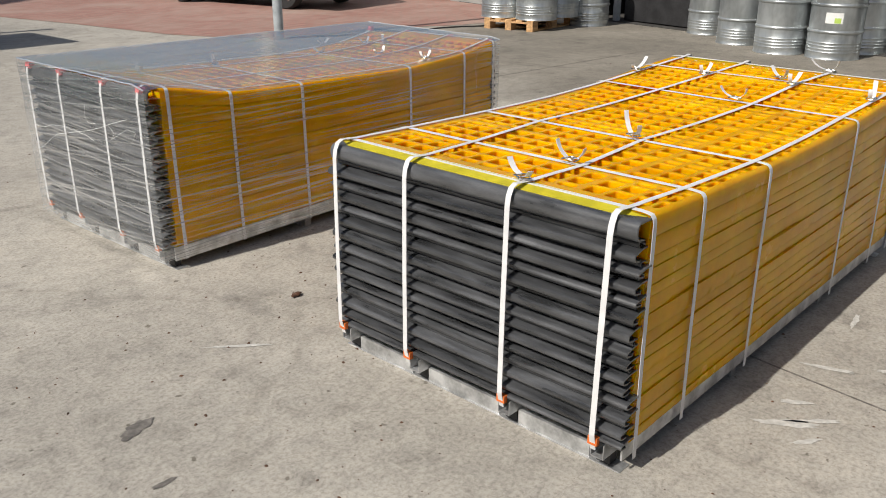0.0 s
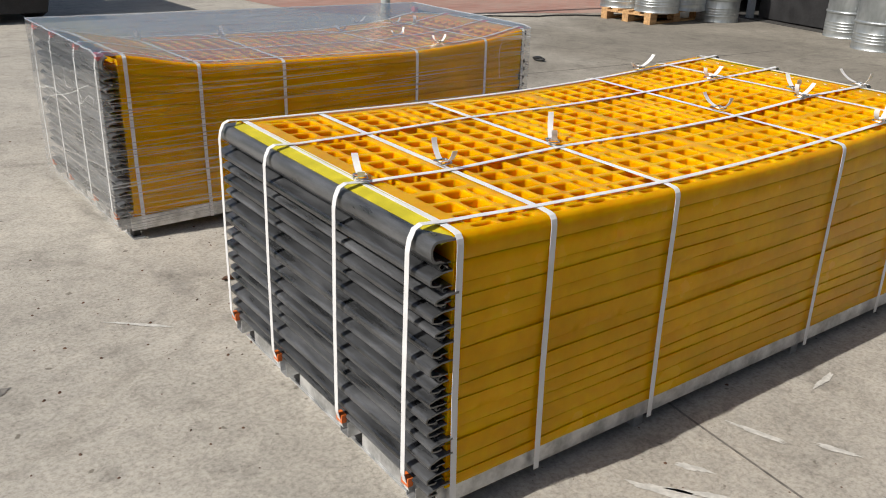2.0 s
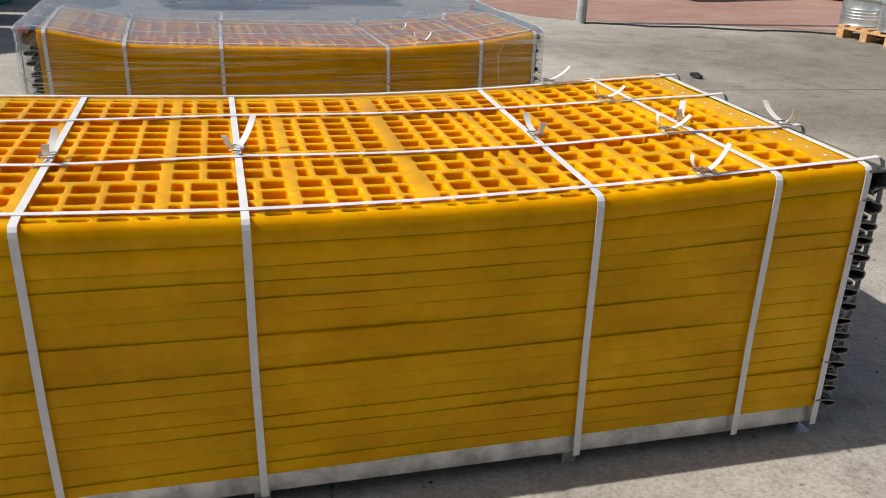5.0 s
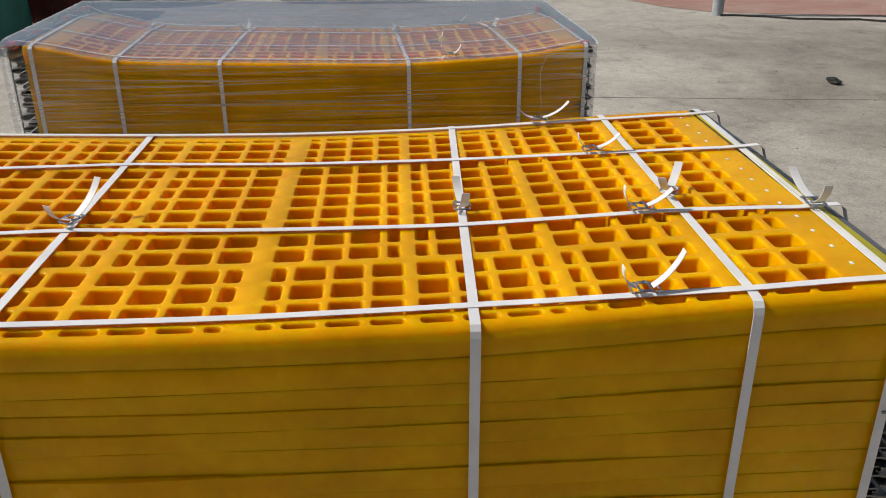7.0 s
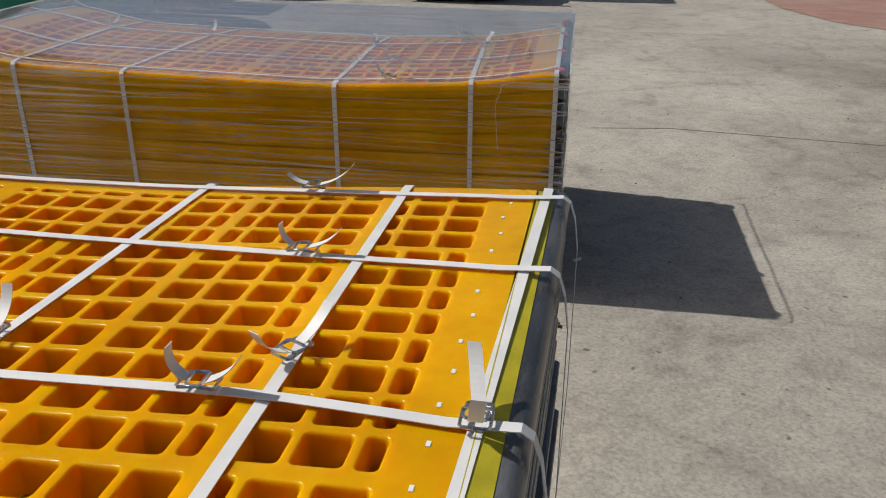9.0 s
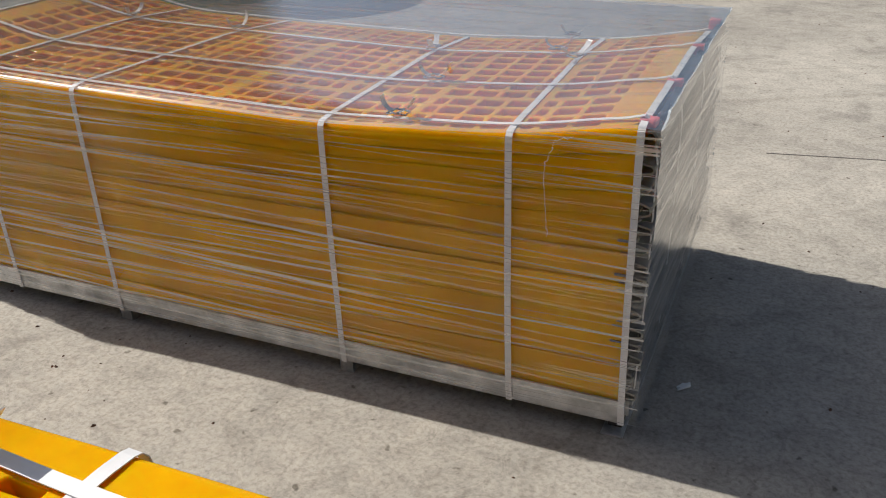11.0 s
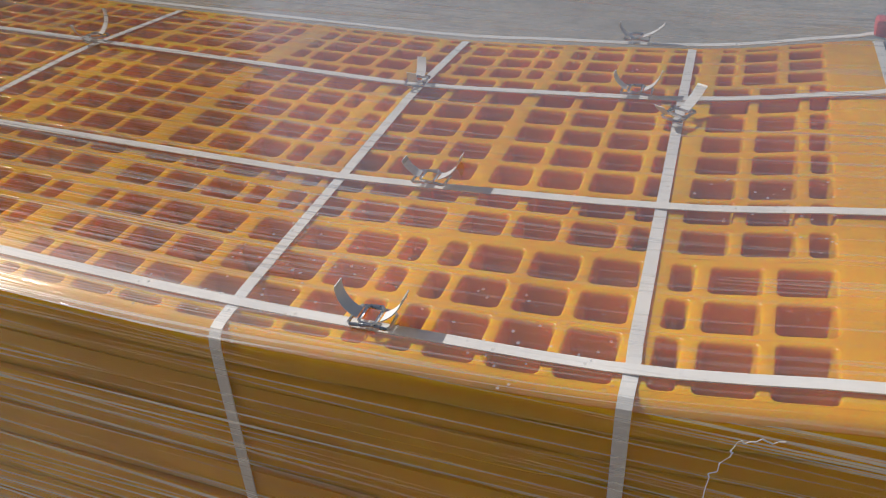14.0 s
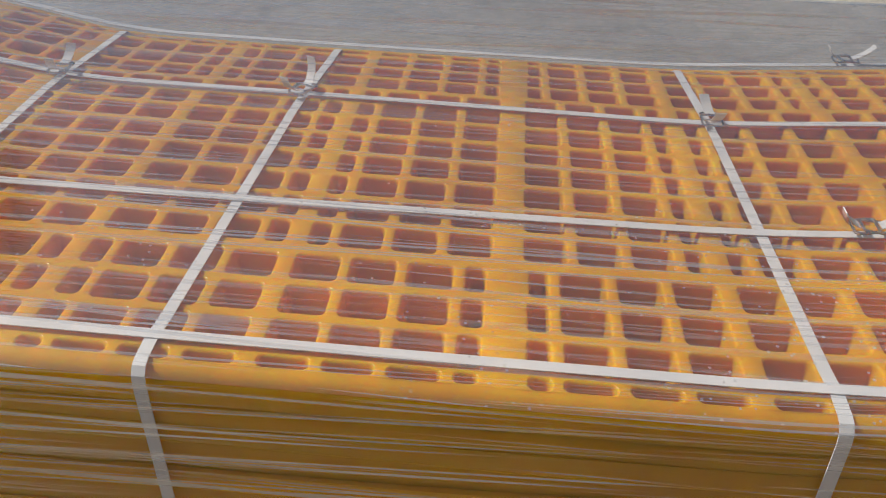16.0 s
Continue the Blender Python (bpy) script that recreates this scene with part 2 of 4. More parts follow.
    m1 = nt.nodes.new("ShaderNodeMixShader")
    nt.links.new(amount, m1.inputs[0])
    nt.links.new(clear.outputs[0], m1.inputs[1])
    nt.links.new(both.outputs[0], m1.inputs[2])
    gl = nt.nodes.new("ShaderNodeBsdfGlossy")
    gl.inputs["Roughness"].default_value = gloss_rough
    gl.inputs[0].default_value = (1, 1, 1, 1)
    bp = nt.nodes.new("ShaderNodeBump")
    bp.inputs["Strength"].default_value = crease
    bp.inputs["Distance"].default_value = 0.002
    nt.links.new(fine.outputs[0], bp.inputs["Height"])
    nt.links.new(bp.outputs[0], gl.inputs["Normal"])
    lw = nt.nodes.new("ShaderNodeLayerWeight")
    lw.inputs[0].default_value = 0.5
    p5 = nt.nodes.new("ShaderNodeMath")
    p5.operation = "POWER"
    p5.inputs[1].default_value = 1.5 if streaks == "top" else 4.5
    nt.links.new(lw.outputs["Facing"], p5.inputs[0])
    fr = nt.nodes.new("ShaderNodeMapRange")
    fr.inputs[3].default_value, fr.inputs[4].default_value = 0.035, 0.85 if streaks == "top" else 0.8
    nt.links.new(p5.outputs[0], fr.inputs[0])
    lines = nt.nodes.new("ShaderNodeMath")
    lines.operation = "MULTIPLY_ADD"
    lines.use_clamp = True
    lines.inputs[1].default_value = shine
    nt.links.new(mul.outputs[0], lines.inputs[0])
    nt.links.new(fr.outputs[0], lines.inputs[2])
    m2 = nt.nodes.new("ShaderNodeMixShader")
    nt.links.new(lines.outputs[0], m2.inputs[0])
    nt.links.new(m1.outputs[0], m2.inputs[1])
    nt.links.new(gl.outputs[0], m2.inputs[2])
    nt.links.new(m2.outputs[0], out.inputs[0])
    return m


M_CONCRETE = concrete_material()
M_PAVER = paver_material()
M_YELLOW = material("yellow polyurethane", (0.67, 0.325, 0.0), 0.24, vary=0.10, scale=4, bump=0.05, bump_scale=35, second=(0.735, 0.368, 0.0),
                    sss=0.55, sss_radius=(0.055, 0.014, 0.0008), per_object=0.06, spec=0.13)
M_STRIP = material("olive cloth edge", (0.46, 0.40, 0.015), 0.55, vary=0.05, scale=20, bump=0.2, bump_scale=300, second=(0.56, 0.48, 0.02))
M_RUBBER = material("black hook steel", (0.036, 0.038, 0.041), 0.30, metal=0.0, vary=0.3, scale=9, bump=0.03, bump_scale=160, stretch=(3, 0.5, 3),
                    second=(0.075, 0.078, 0.084), per_object=0.35, spec=0.9)
M_CUT = material("bare cut steel", (0.17, 0.17, 0.165), 0.45, metal=0.4, vary=0.2, scale=40, bump=0)
M_STRAP = material("white woven strap", (0.68, 0.685, 0.70), 0.5, vary=0.04, scale=14, bump=0.05, bump_scale=500, second=(0.73, 0.73, 0.735))
M_WIRE = material("zinc wire", (0.55, 0.56, 0.58), 0.28, metal=1.0, vary=0.1, scale=50, bump=0)
M_GALV = material("galvanised steel", (0.48, 0.49, 0.50), 0.42, metal=0.65, vary=0.22, scale=14, bump=0.1, bump_scale=90, second=(0.62, 0.63, 0.64))
M_ORANGE = material("orange plastic tab", (0.72, 0.16, 0.03), 0.5, vary=0.1, scale=20, bump=0)
M_PINK = material("pink plastic tab", (0.75, 0.16, 0.17), 0.45, vary=0.15, scale=20, bump=0)
M_DRUM = material("zinc coated drum", (0.42, 0.45, 0.46), 0.36, metal=0.75, vary=0.14, scale=3, bump=0.05, bump_scale=25, second=(0.55, 0.58, 0.59), stretch=(1, 1, 0.5))
M_WOOD = material("raw pallet wood", (0.48, 0.27, 0.12), 0.75, vary=0.2, scale=4, bump=0.3, bump_scale=60, stretch=(1, 8, 8), second=(0.56, 0.35, 0.17), per_object=0.1)
M_DARKWALL = material("near-black building inside", (0.05, 0.048, 0.045), 0.85, vary=0.3, scale=2, bump=0.2)
M_DARKMETAL = material("dark metal", (0.03, 0.03, 0.032), 0.55, metal=0.2, vary=0.3, scale=6, bump=0.1)
M_GREEN = material("green painted steel", (0.006, 0.16, 0.10), 0.4, vary=0.15, scale=3, bump=0.05, second=(0.01, 0.19, 0.12))
M_RED = material("dark red paint", (0.14, 0.025, 0.02), 0.55, vary=0.25, scale=5, bump=0.1)
M_POLE = material("grey painted steel pole", (0.32, 0.35, 0.37), 0.5, vary=0.12, scale=8, bump=0.1, second=(0.38, 0.41, 0.43))
M_TYRE = material("tyre rubber", (0.022, 0.022, 0.023), 0.8, vary=0.2, scale=20, bump=0.2)
M_CAR = material("white car paint", (0.62, 0.63, 0.65), 0.25, vary=0.03, scale=2, bump=0)
M_GLASS = material("dark car glass", (0.02, 0.022, 0.025), 0.08, vary=0.05, scale=2, bump=0)
M_LABEL = material("white paper label", (0.75, 0.76, 0.74), 0.6, vary=0.03, scale=20, bump=0)
M_LIME = material("lime green print", (0.45, 0.62, 0.12), 0.6, vary=0.03, scale=20, bump=0)
M_LITTER = material("dry leaf", (0.10, 0.05, 0.03), 0.8, vary=0.3, scale=40, bump=0.2)
M_PALE = material("pale dried lime", (0.50, 0.49, 0.46), 0.9, vary=0.15, scale=30, bump=0.2)
M_STAIN = material("old oil stain", (0.15, 0.138, 0.125), 0.6, vary=0.3, scale=30, bump=0.1)
M_CABLE = material("black cable", (0.02, 0.02, 0.02), 0.6, vary=0.1, scale=20, bump=0)
M_FACADE = material("grey render", (0.30, 0.30, 0.29), 0.85, vary=0.12, scale=1.5, bump=0.2)
M_FILM_SIDE = film_material("stretch film on the sides", "side", (0.0, 0.62), 0.16, False, 0.25, 0.24)
M_FILM_TOP = film_material("stretch film on the top", "top", (0.085, 0.52), 0.05, True, 0.35, 0.16)
M_FILM_FOLD = film_material("bunched edge of the stretch film", "end", (0.35, 0.85), 0.12, False, 0.3, 0.5)
M_FILM_END = film_material("stretch film on the ends", "end", (0.12, 0.70), 0.14, False, 0.3, 0.6)


# ---- mesh helpers ----
def mesh_part(name, verts, faces, mat, parent=None, label="", smooth=False):
    me = bpy.data.meshes.new(name)
    me.from_pydata([tuple(v) for v in verts], [], faces)
    me.validate()
    me.update()
    if smooth:
        me.polygons.foreach_set("use_smooth", [True] * len(me.polygons))
        me.set_sharp_from_angle(angle=radians(40))
    me.materials.append(mat)
    ob = new(name, me)
    if parent:
        ob.parent = parent
    if label:
        ob["label"] = label
    return ob


def part(name, bm, mat, parent=None, label="", smooth=False):
    me = bpy.data.meshes.new(name)
    bmesh.ops.recalc_face_normals(bm, faces=bm.faces)
    bm.to_mesh(me)
    bm.free()
    if smooth:
        me.polygons.foreach_set("use_smooth", [True] * len(me.polygons))
        me.set_sharp_from_angle(angle=radians(40))
    me.materials.append(mat)
    ob = new(name, me)
    if parent:
        ob.parent = parent
    if label:
        ob["label"] = label
    return ob


def thing(name, label, category, group="", kind="", at=(0, 0, 0), yaw=0):
    ob = new(name)
    ob.matrix_world = pose(*at, 0, 0, yaw)
    ob.empty_display_size = 0.1
    return tagged(ob, label, category, group, kind)


def box_bm(x0, x1, y0, y1, z0, z1, bevel=0.0, bm=None):
    own = bm is None
    bm = bm or bmesh.new()
    r = bmesh.ops.create_cube(bm, size=1, matrix=Matrix.LocRotScale(((x0 + x1) / 2, (y0 + y1) / 2, (z0 + z1) / 2), None, (x1 - x0, y1 - y0, z1 - z0)))
    if bevel and own:
        bmesh.ops.bevel(bm, geom=bm.edges[:], offset=bevel, segments=2, affect="EDGES", profile=0.7)
    return bm


def lathe(profile, seg=40):
    """A turned solid from (radius, height) pairs."""
    verts, faces = [], []
    for r, z in profile:
        for k in range(seg):
            a = 2 * math.pi * k / seg
            verts.append((r * math.cos(a), r * math.sin(a), z))
    n = len(profile)
    for i in range(n - 1):
        for k in range(seg):
            k2 = (k + 1) % seg
            faces.append((i * seg + k, i * seg + k2, (i + 1) * seg + k2, (i + 1) * seg + k))
    faces.append(tuple(range(seg))[::-1])
    faces.append(tuple((n - 1) * seg + k for k in range(seg)))
    return verts, faces


def tube(points, r, seg=8, closed=False):
    """A round wire along points."""
    pts = [Vector(p) for p in points]
    n = len(pts)
    verts, faces = [], []
    up = Vector((0, 0, 1))
    for i, p in enumerate(pts):
        a = pts[i - 1] if (i or closed) else pts[0]
        c = pts[(i + 1) % n] if (i < n - 1 or closed) else pts[-1]
        d = (c - a).normalized()
        s = d.cross(up)
        if s.length < 1e-3:
            s = d.cross(Vector((1, 0, 0)))
        s.normalize()
        w = s.cross(d)
        for k in range(seg):
            ang = 2 * math.pi * k / seg
            verts.append(p + r * (math.cos(ang) * s + math.sin(ang) * w))
    for i in range(n if closed else n - 1):
        j = (i + 1) % n
        for k in range(seg):
            k2 = (k + 1) % seg
            faces.append((i * seg + k, i * seg + k2, j * seg + k2, j * seg + k))
    if not closed:
        faces.append(tuple(range(seg))[::-1])
        faces.append(tuple((n - 1) * seg + k for k in range(seg)))
    return verts, faces


def ribbon(points, across, width, thick=0.0014):
    """A flat band along points, as wide as width along the vector across."""
    pts = [Vector(p) for p in points]
    ac = Vector(across).normalized()
    verts, faces = [], []
    n = len(pts)
    for i, p in enumerate(pts):
        d = (pts[min(i + 1, n - 1)] - pts[max(i - 1, 0)]).normalized()
        nn = d.cross(ac).normalized()
        for s, h in ((-1, -1), (1, -1), (1, 1), (-1, 1)):
            verts.append(p + ac * (s * width / 2) + nn * (h * thick / 2))
    for i in range(n - 1):
        for k in range(4):
            k2 = (k + 1) % 4
            faces.append((4 * i + k, 4 * i + k2, 4 * i + 4 + k2, 4 * i + 4 + k))
    faces.append((3, 2, 1, 0))
    faces.append(tuple(4 * (n - 1) + k for k in range(4)))
    return verts, faces


def lerp_table(table, dip=0.0):
    """Height along the stack from a table of (x, z); dip lowers it towards the far long side."""
    xs, zs = [a for a, _ in table], [b for _, b in table]

    def f(x, y=0.0):
        low = dip * (min(max((y - 0.68) / 0.36, 0.0), 1.0) + 0.8 * min(max((y - 1.04) / 0.03, 0.0), 1.0))
        # smooth by averaging three neighbours of the straight line
        return float(np.mean([np.interp(x + d, xs, zs) for d in (-0.09, -0.045, 0, 0.045, 0.09)])) - low
    return f


# ---- ground ----
gv, gf = [], []
bm = bmesh.new()
bmesh.ops.create_grid(bm, x_segments=2, y_segments=2, size=400)
ground = part("ground", bm, M_CONCRETE)
tagged(ground, "worn grey concrete yard with stains and cracks", "ground", kind="structure")

pav = bmesh.new()
edge = [(4.55, 8.75), (4.95, 8.35), (5.6, 8.15), (6.6, 7.95), (7.7, 7.45), (8.6, 7.2), (60, 5), (60, 60), (-2, 60), (1.6, 22), (3.3, 14.5), (3.9, 11.6), (4.2, 9.6)]
pv = [pav.verts.new((x, y, 0.004)) for x, y in edge]
pav.faces.new(pv)
paving = part("pavement", pav, M_PAVER)
tagged(paving, "dusty red clay brick paving beyond the concrete", "paving", kind="structure")


# ---- screen panel stacks ----
def hole_columns(lower, rib, scales):
    """Along one row of the mat: (start, end) of each hole, mirrored at the solid rib; scales stretch the two halves."""
    full, small, bar = 0.056, 0.0245, 0.018
    starts = (0.029, 0.304, 0.582, 0.866) if lower else (0.024, 0.304, 0.582, 0.866)
    cells = []
    for k, x in enumerate(starts):
        first_small = (k != 1) == lower
        kinds = "sfff" if first_small else "fffs"
        if k == 3:
            kinds = "sff" if lower else "ffs"
        for q in kinds:
            w = small if q == "s" else full
            cells.append((x, x + w))
            x += w + bar
    left = [(rib - b * scales[0], rib - a * scales[0]) for a, b in reversed(cells)]
    return left + [(rib + a * scales[1], rib + b * scales[1]) for a, b in cells]


def perforated_mat(W, top, length, rim, depth, slots, seed, rib, scales):
    """The upper skin of a mat with rows of rounded square holes that go through it."""
    rng = random.Random(seed)
    verts, faces = [], []

    def edge_drop(y):
        d = min(y, W - y)
        r = rim
        return 0.0 if d >= r else r - math.sqrt(max(0.0, r * r - (r - d) ** 2))

    def V(x, y, dz=0.0):
        verts.append((x, y, top(x, y) - edge_drop(y) + dz))
        return len(verts) - 1

    x_lo, x_hi = 0.0, length
    starts = (0.020, 0.051, 0.125, 0.199, 0.283, 0.357, 0.428, 0.500, 0.573, 0.646, 0.716, 0.787, 0.863, 0.933, 1.003, 1.077)
    rows = [(a * W / 1.167, (a + (0.016 if n in (0, 15) else 0.0545)) * W / 1.167, n < 4 or n > 11) for n, a in enumerate(starts)]
    bounds = [rows[0][0] - 0.004]
    for (a, b, _), (c, d, _) in zip(rows, rows[1:]):
        bounds.append((b + c) / 2)
    bounds.append(rows[-1][1] + 0.010)
    for (y0, y1, low), b0, b1 in zip(rows, bounds, bounds[1:]):
        cols = hole_columns(low, rib, scales)
        cb = [(cols[0][0] - 0.01)] + [(p[1] + q[0]) / 2 for p, q in zip(cols, cols[1:])] + [cols[-1][1] + 0.01]
        for x0, x1 in ((x_lo, cb[0]), (cb[-1], x_hi)):
            n = 3
            for k in range(n):
                xa, xb = x0 + (x1 - x0) * k / n, x0 + (x1 - x0) * (k + 1) / n
                faces.append((V(xa, b0), V(xb, b0), V(xb, b1), V(xa, b1)))
        for (hx0, hx1), c0, c1 in zip(cols, cb, cb[1:]):
            ax0, ax1, ay0, ay1 = hx0, hx1, y0, y1
            if slots:
                cx = (hx0 + hx1) / 2 + rng.uniform(-0.012, 0.012)
                w, h = (hx1 - hx0) * rng.uniform(0.25, 0.5), rng.uniform(0.006, 0.013)
                cy = y0 + (y1 - y0) * rng.uniform(0.45, 0.85)
                ax0, ax1, ay0, ay1 = cx - w / 2, cx + w / 2, cy - h / 2, cy + h / 2
                if rng.random() < 0.35:
                    faces.append((V(c0, b0), V(c1, b0), V(c1, b1), V(c0, b1)))
                    continue
            j = 0.0012
            ax0, ax1, ay0, ay1 = ax0 + rng.uniform(-j, j), ax1 + rng.uniform(-j, j), ay0 + rng.uniform(-j, j), ay1 + rng.uniform(-j, j)
            corners = [V(c0, b0), V(c1, b0), V(c1, b1), V(c0, b1)]
            rings = []
            for grow, dz in ((0.0042, 0.0), (0.0020, -0.0010), (0.0006, -0.0036), (0.0002, -0.009), (-0.0020, -depth)):
                rad = min(0.0062, (ay1 - ay0) * 0.4, (ax1 - ax0) * 0.4)
                ring = []
                for qx, qy, a0 in ((ax0 + rad, ay0 + rad, 180), (ax1 - rad, ay0 + rad, 270), (ax1 - rad, ay1 - rad, 0), (ax0 + rad, ay1 - rad, 90)):
                    for s in range(4):
                        a = radians(a0 + 30 * s)
                        ring.append(V(qx + (rad + grow) * math.cos(a), qy + (rad + grow) * math.sin(a), dz))
                rings.append(ring)
            r0 = rings[0]
            for i in range(4):
                ic = corners[i]
                for s in range(3):
                    faces.append((ic, r0[4 * i + s + 1], r0[4 * i + s])[::-1])
                nx = (i + 1) % 4
                faces.append((corners[i], corners[nx], r0[4 * nx], r0[4 * i + 3]))
            for ra, rb in zip(rings, rings[1:]):
                for k in range(16):
                    k2 = (k + 1) % 16
                    faces.append((ra[k], ra[k2], rb[k2], rb[k]))
    # rounded long edges and short ends
    steps = 46
    for ys in ([0.0, 0.001, 0.004, 0.009, 0.015, bounds[0]], [bounds[-1], W - 0.015, W - 0.009, W - 0.004, W - 0.001, W]):
        for k in range(steps):
            xa, xb = x_lo + (x_hi - x_lo) * k / steps, x_lo + (x_hi - x_lo) * (k + 1) / steps
            for ya, yb in zip(ys, ys[1:]):
                if abs(yb - ya) > 1e-5:
                    faces.append((V(xa, ya), V(xb, ya), V(xb, yb), V(xa, yb)))
    return verts, faces, steps


def weld(verts, faces):
    """Merge equal corners so that shading runs on across the cells."""
    seen, remap, out = {}, [], []
    for v in verts:
        key = (round(v[0], 5), round(v[1], 5), round(v[2], 5))
        if key not in seen:
            seen[key] = len(out)
            out.append(v)
        remap.append(seen[key])
    fs = []
    for f in faces:
        g = tuple(dict.fromkeys(remap[i] for i in f))
        if len(g) > 2:
            fs.append(g)
    return out, fs


def slab(W, length, lower, upper, seed, round_top=0.008, holed=False):
    """A rubber mat between two sagging levels, with bulging, uneven long edges."""
    verts, faces = [], []
    n = 96
    rng = random.Random(seed)
    ph = [rng.uniform(0, 6.28) for _ in range(6)]
    groove = rng.choice((0.0012, 0.0016, 0.0022))
    o0, o1 = rng.uniform(0.000, 0.0035), rng.uniform(0.000, 0.0035)
    steps = sorted(rng.uniform(0.15, length - 0.1) for _ in range(rng.choice((0, 1, 1, 2))))
    heights = [0.0] + [rng.uniform(-0.0028, 0.0028) for _ in steps]
    for k in range(n + 1):
        x = length * k / n
        za, zb = lower(x), upper(x)
        zc, zd = lower(x, W) - za, upper(x, W) - zb
        f0 = o0 + 0.0014 * math.sin(2.1 * x + ph[0]) + 0.0012 * math.sin(9 * x + ph[1])
        f1 = o1 + 0.0014 * math.sin(1.7 * x + ph[2]) + 0.0012 * math.sin(8 * x + ph[3])
        h = zb - za
        open_up = max(0.0, noise.noise((x * 1.6, seed * 0.37, 0.0)) + 0.5 * noise.noise((x * 7.0, seed * 0.71, 4.0)))
        r = min(groove * 0.3 + 0.0065 * open_up, h * 0.3)
        flap = heights[sum(x > q for q in steps)]
        f0, f1 = (-0.001, -0.001) if holed else (f0 + flap, f1 - flap)
        prof = [(f0 + r, za), (f0 + 0.001, za + 0.3 * r), (f0 - 0.0015, za + 0.45 * h), (f0, zb - 0.5 * r), (f0 + r, zb),
                (W - f1 - r, zb), (W - f1, zb - 0.5 * r), (W - f1 + 0.0015, za + 0.45 * h), (W - f1 - 0.001, za + 0.3 * r), (W - f1 - r, za)]
        if holed:
            prof[3], prof[6] = (f0, zb - 0.004), (W - f1, zb - 0.004)
            prof[4] = (f0 + 0.002, zb)
            prof[5] = (W - f1 - 0.002, zb)
        prof[5:] = [(yy, zz + (zd if q < 3 else zc)) for q, (yy, zz) in enumerate(prof[5:])]
        verts += [(x, yy, zz) for yy, zz in prof]
    m = 10
    for k in range(n):
        for i in range(m):
            if holed and i == 4:
                continue
            j = (i + 1) % m
            faces.append((k * m + i, k * m + j, k * m + m + j, k * m + m + i))
    faces.append(tuple(range(m))[::-1])
    faces.append(tuple(n * m + i for i in range(m)))
    return verts, faces


def hook_profile(kind, h, rng):
    """Centre line of a bent hook plate: (outwards, upwards) from the mat's end."""
    if kind == "roll":
        pts = [(-0.03, 0.0), (0.0, 0.001), (0.028, 0.001)]
        pts += [(0.034 + 0.015 * math.cos(a), -0.014 + 0.015 * math.sin(a)) for a in np.linspace(1.5, -1.9, 10)]
        pts += [(0.016, -0.032), (0.004, -0.040), (-0.004, -0.034)]
        s = h / 0.040
    else:
        out = rng.uniform(0.031, 0.040)
        drop = rng.uniform(-0.002, 0.002)
        pts = [(-0.03, -0.013), (0.000, -0.0135), (0.004, -0.0145 + drop), (out - 0.005, -0.0205 + drop), (out - 0.0012, -0.0225 + drop), (out, -0.0250 + drop), (out, -0.0300), (out - 0.0016, -0.0330),
               (out - 0.006, -0.0345), (out * 0.55, -0.0365), (out * 0.3, -0.037), (out * 0.2, -0.0345)]
        s = h / 0.043
    return [(u, w * s) for u, w in pts]


def hook_mesh(profile, y0, y1, x_end, sign, z_at, thick, rng):
    """The bent plate drawn out along the mat's end."""
    n = len(profile)
    P = [Vector((u, w)) for u, w in profile]
    outer, inner = [], []
    for i in range(n):
        d = (P[min(i + 1, n - 1)] - P[max(i - 1, 0)]).normalized()
        nn = Vector((-d.y, d.x))
        outer.append(P[i] + nn * thick / 2)
        inner.append(P[i] - nn * thick / 2)
    loop = outer + inner[::-1]
    m = len(loop)
    verts, faces = [], []
    st = 14
    ph, ph2 = rng.uniform(0, 6), rng.uniform(0, 6)
    for k in range(st + 1):
        y = y0 + (y1 - y0) * k / st
        wob = 0.0016 * math.sin(2.2 * y + ph) + 0.0003 * math.sin(11 * y + ph2)
        dz = 0.0011 * math.sin(3.0 * y + ph2)
        for q in loop:
            verts.append((x_end + sign * (q.x + wob), y, z_at + q.y + dz))
    for k in range(st):
        for i in range(m):
            j = (i + 1) % m
            faces.append((k * m + i, k * m + j, k * m + m + j, k * m + m + i))
    faces.append(tuple(range(m))[::-1])
    faces.append(tuple(st * m + i for i in range(m)))
    return verts, faces


def bare_ends(ob):
    """The sawn ends of a strip show bare steel."""
    ob.data.materials.append(M_CUT)
    for p in list(ob.data.polygons)[-2:]:
        p.material_index = 1
        p.use_smooth = False


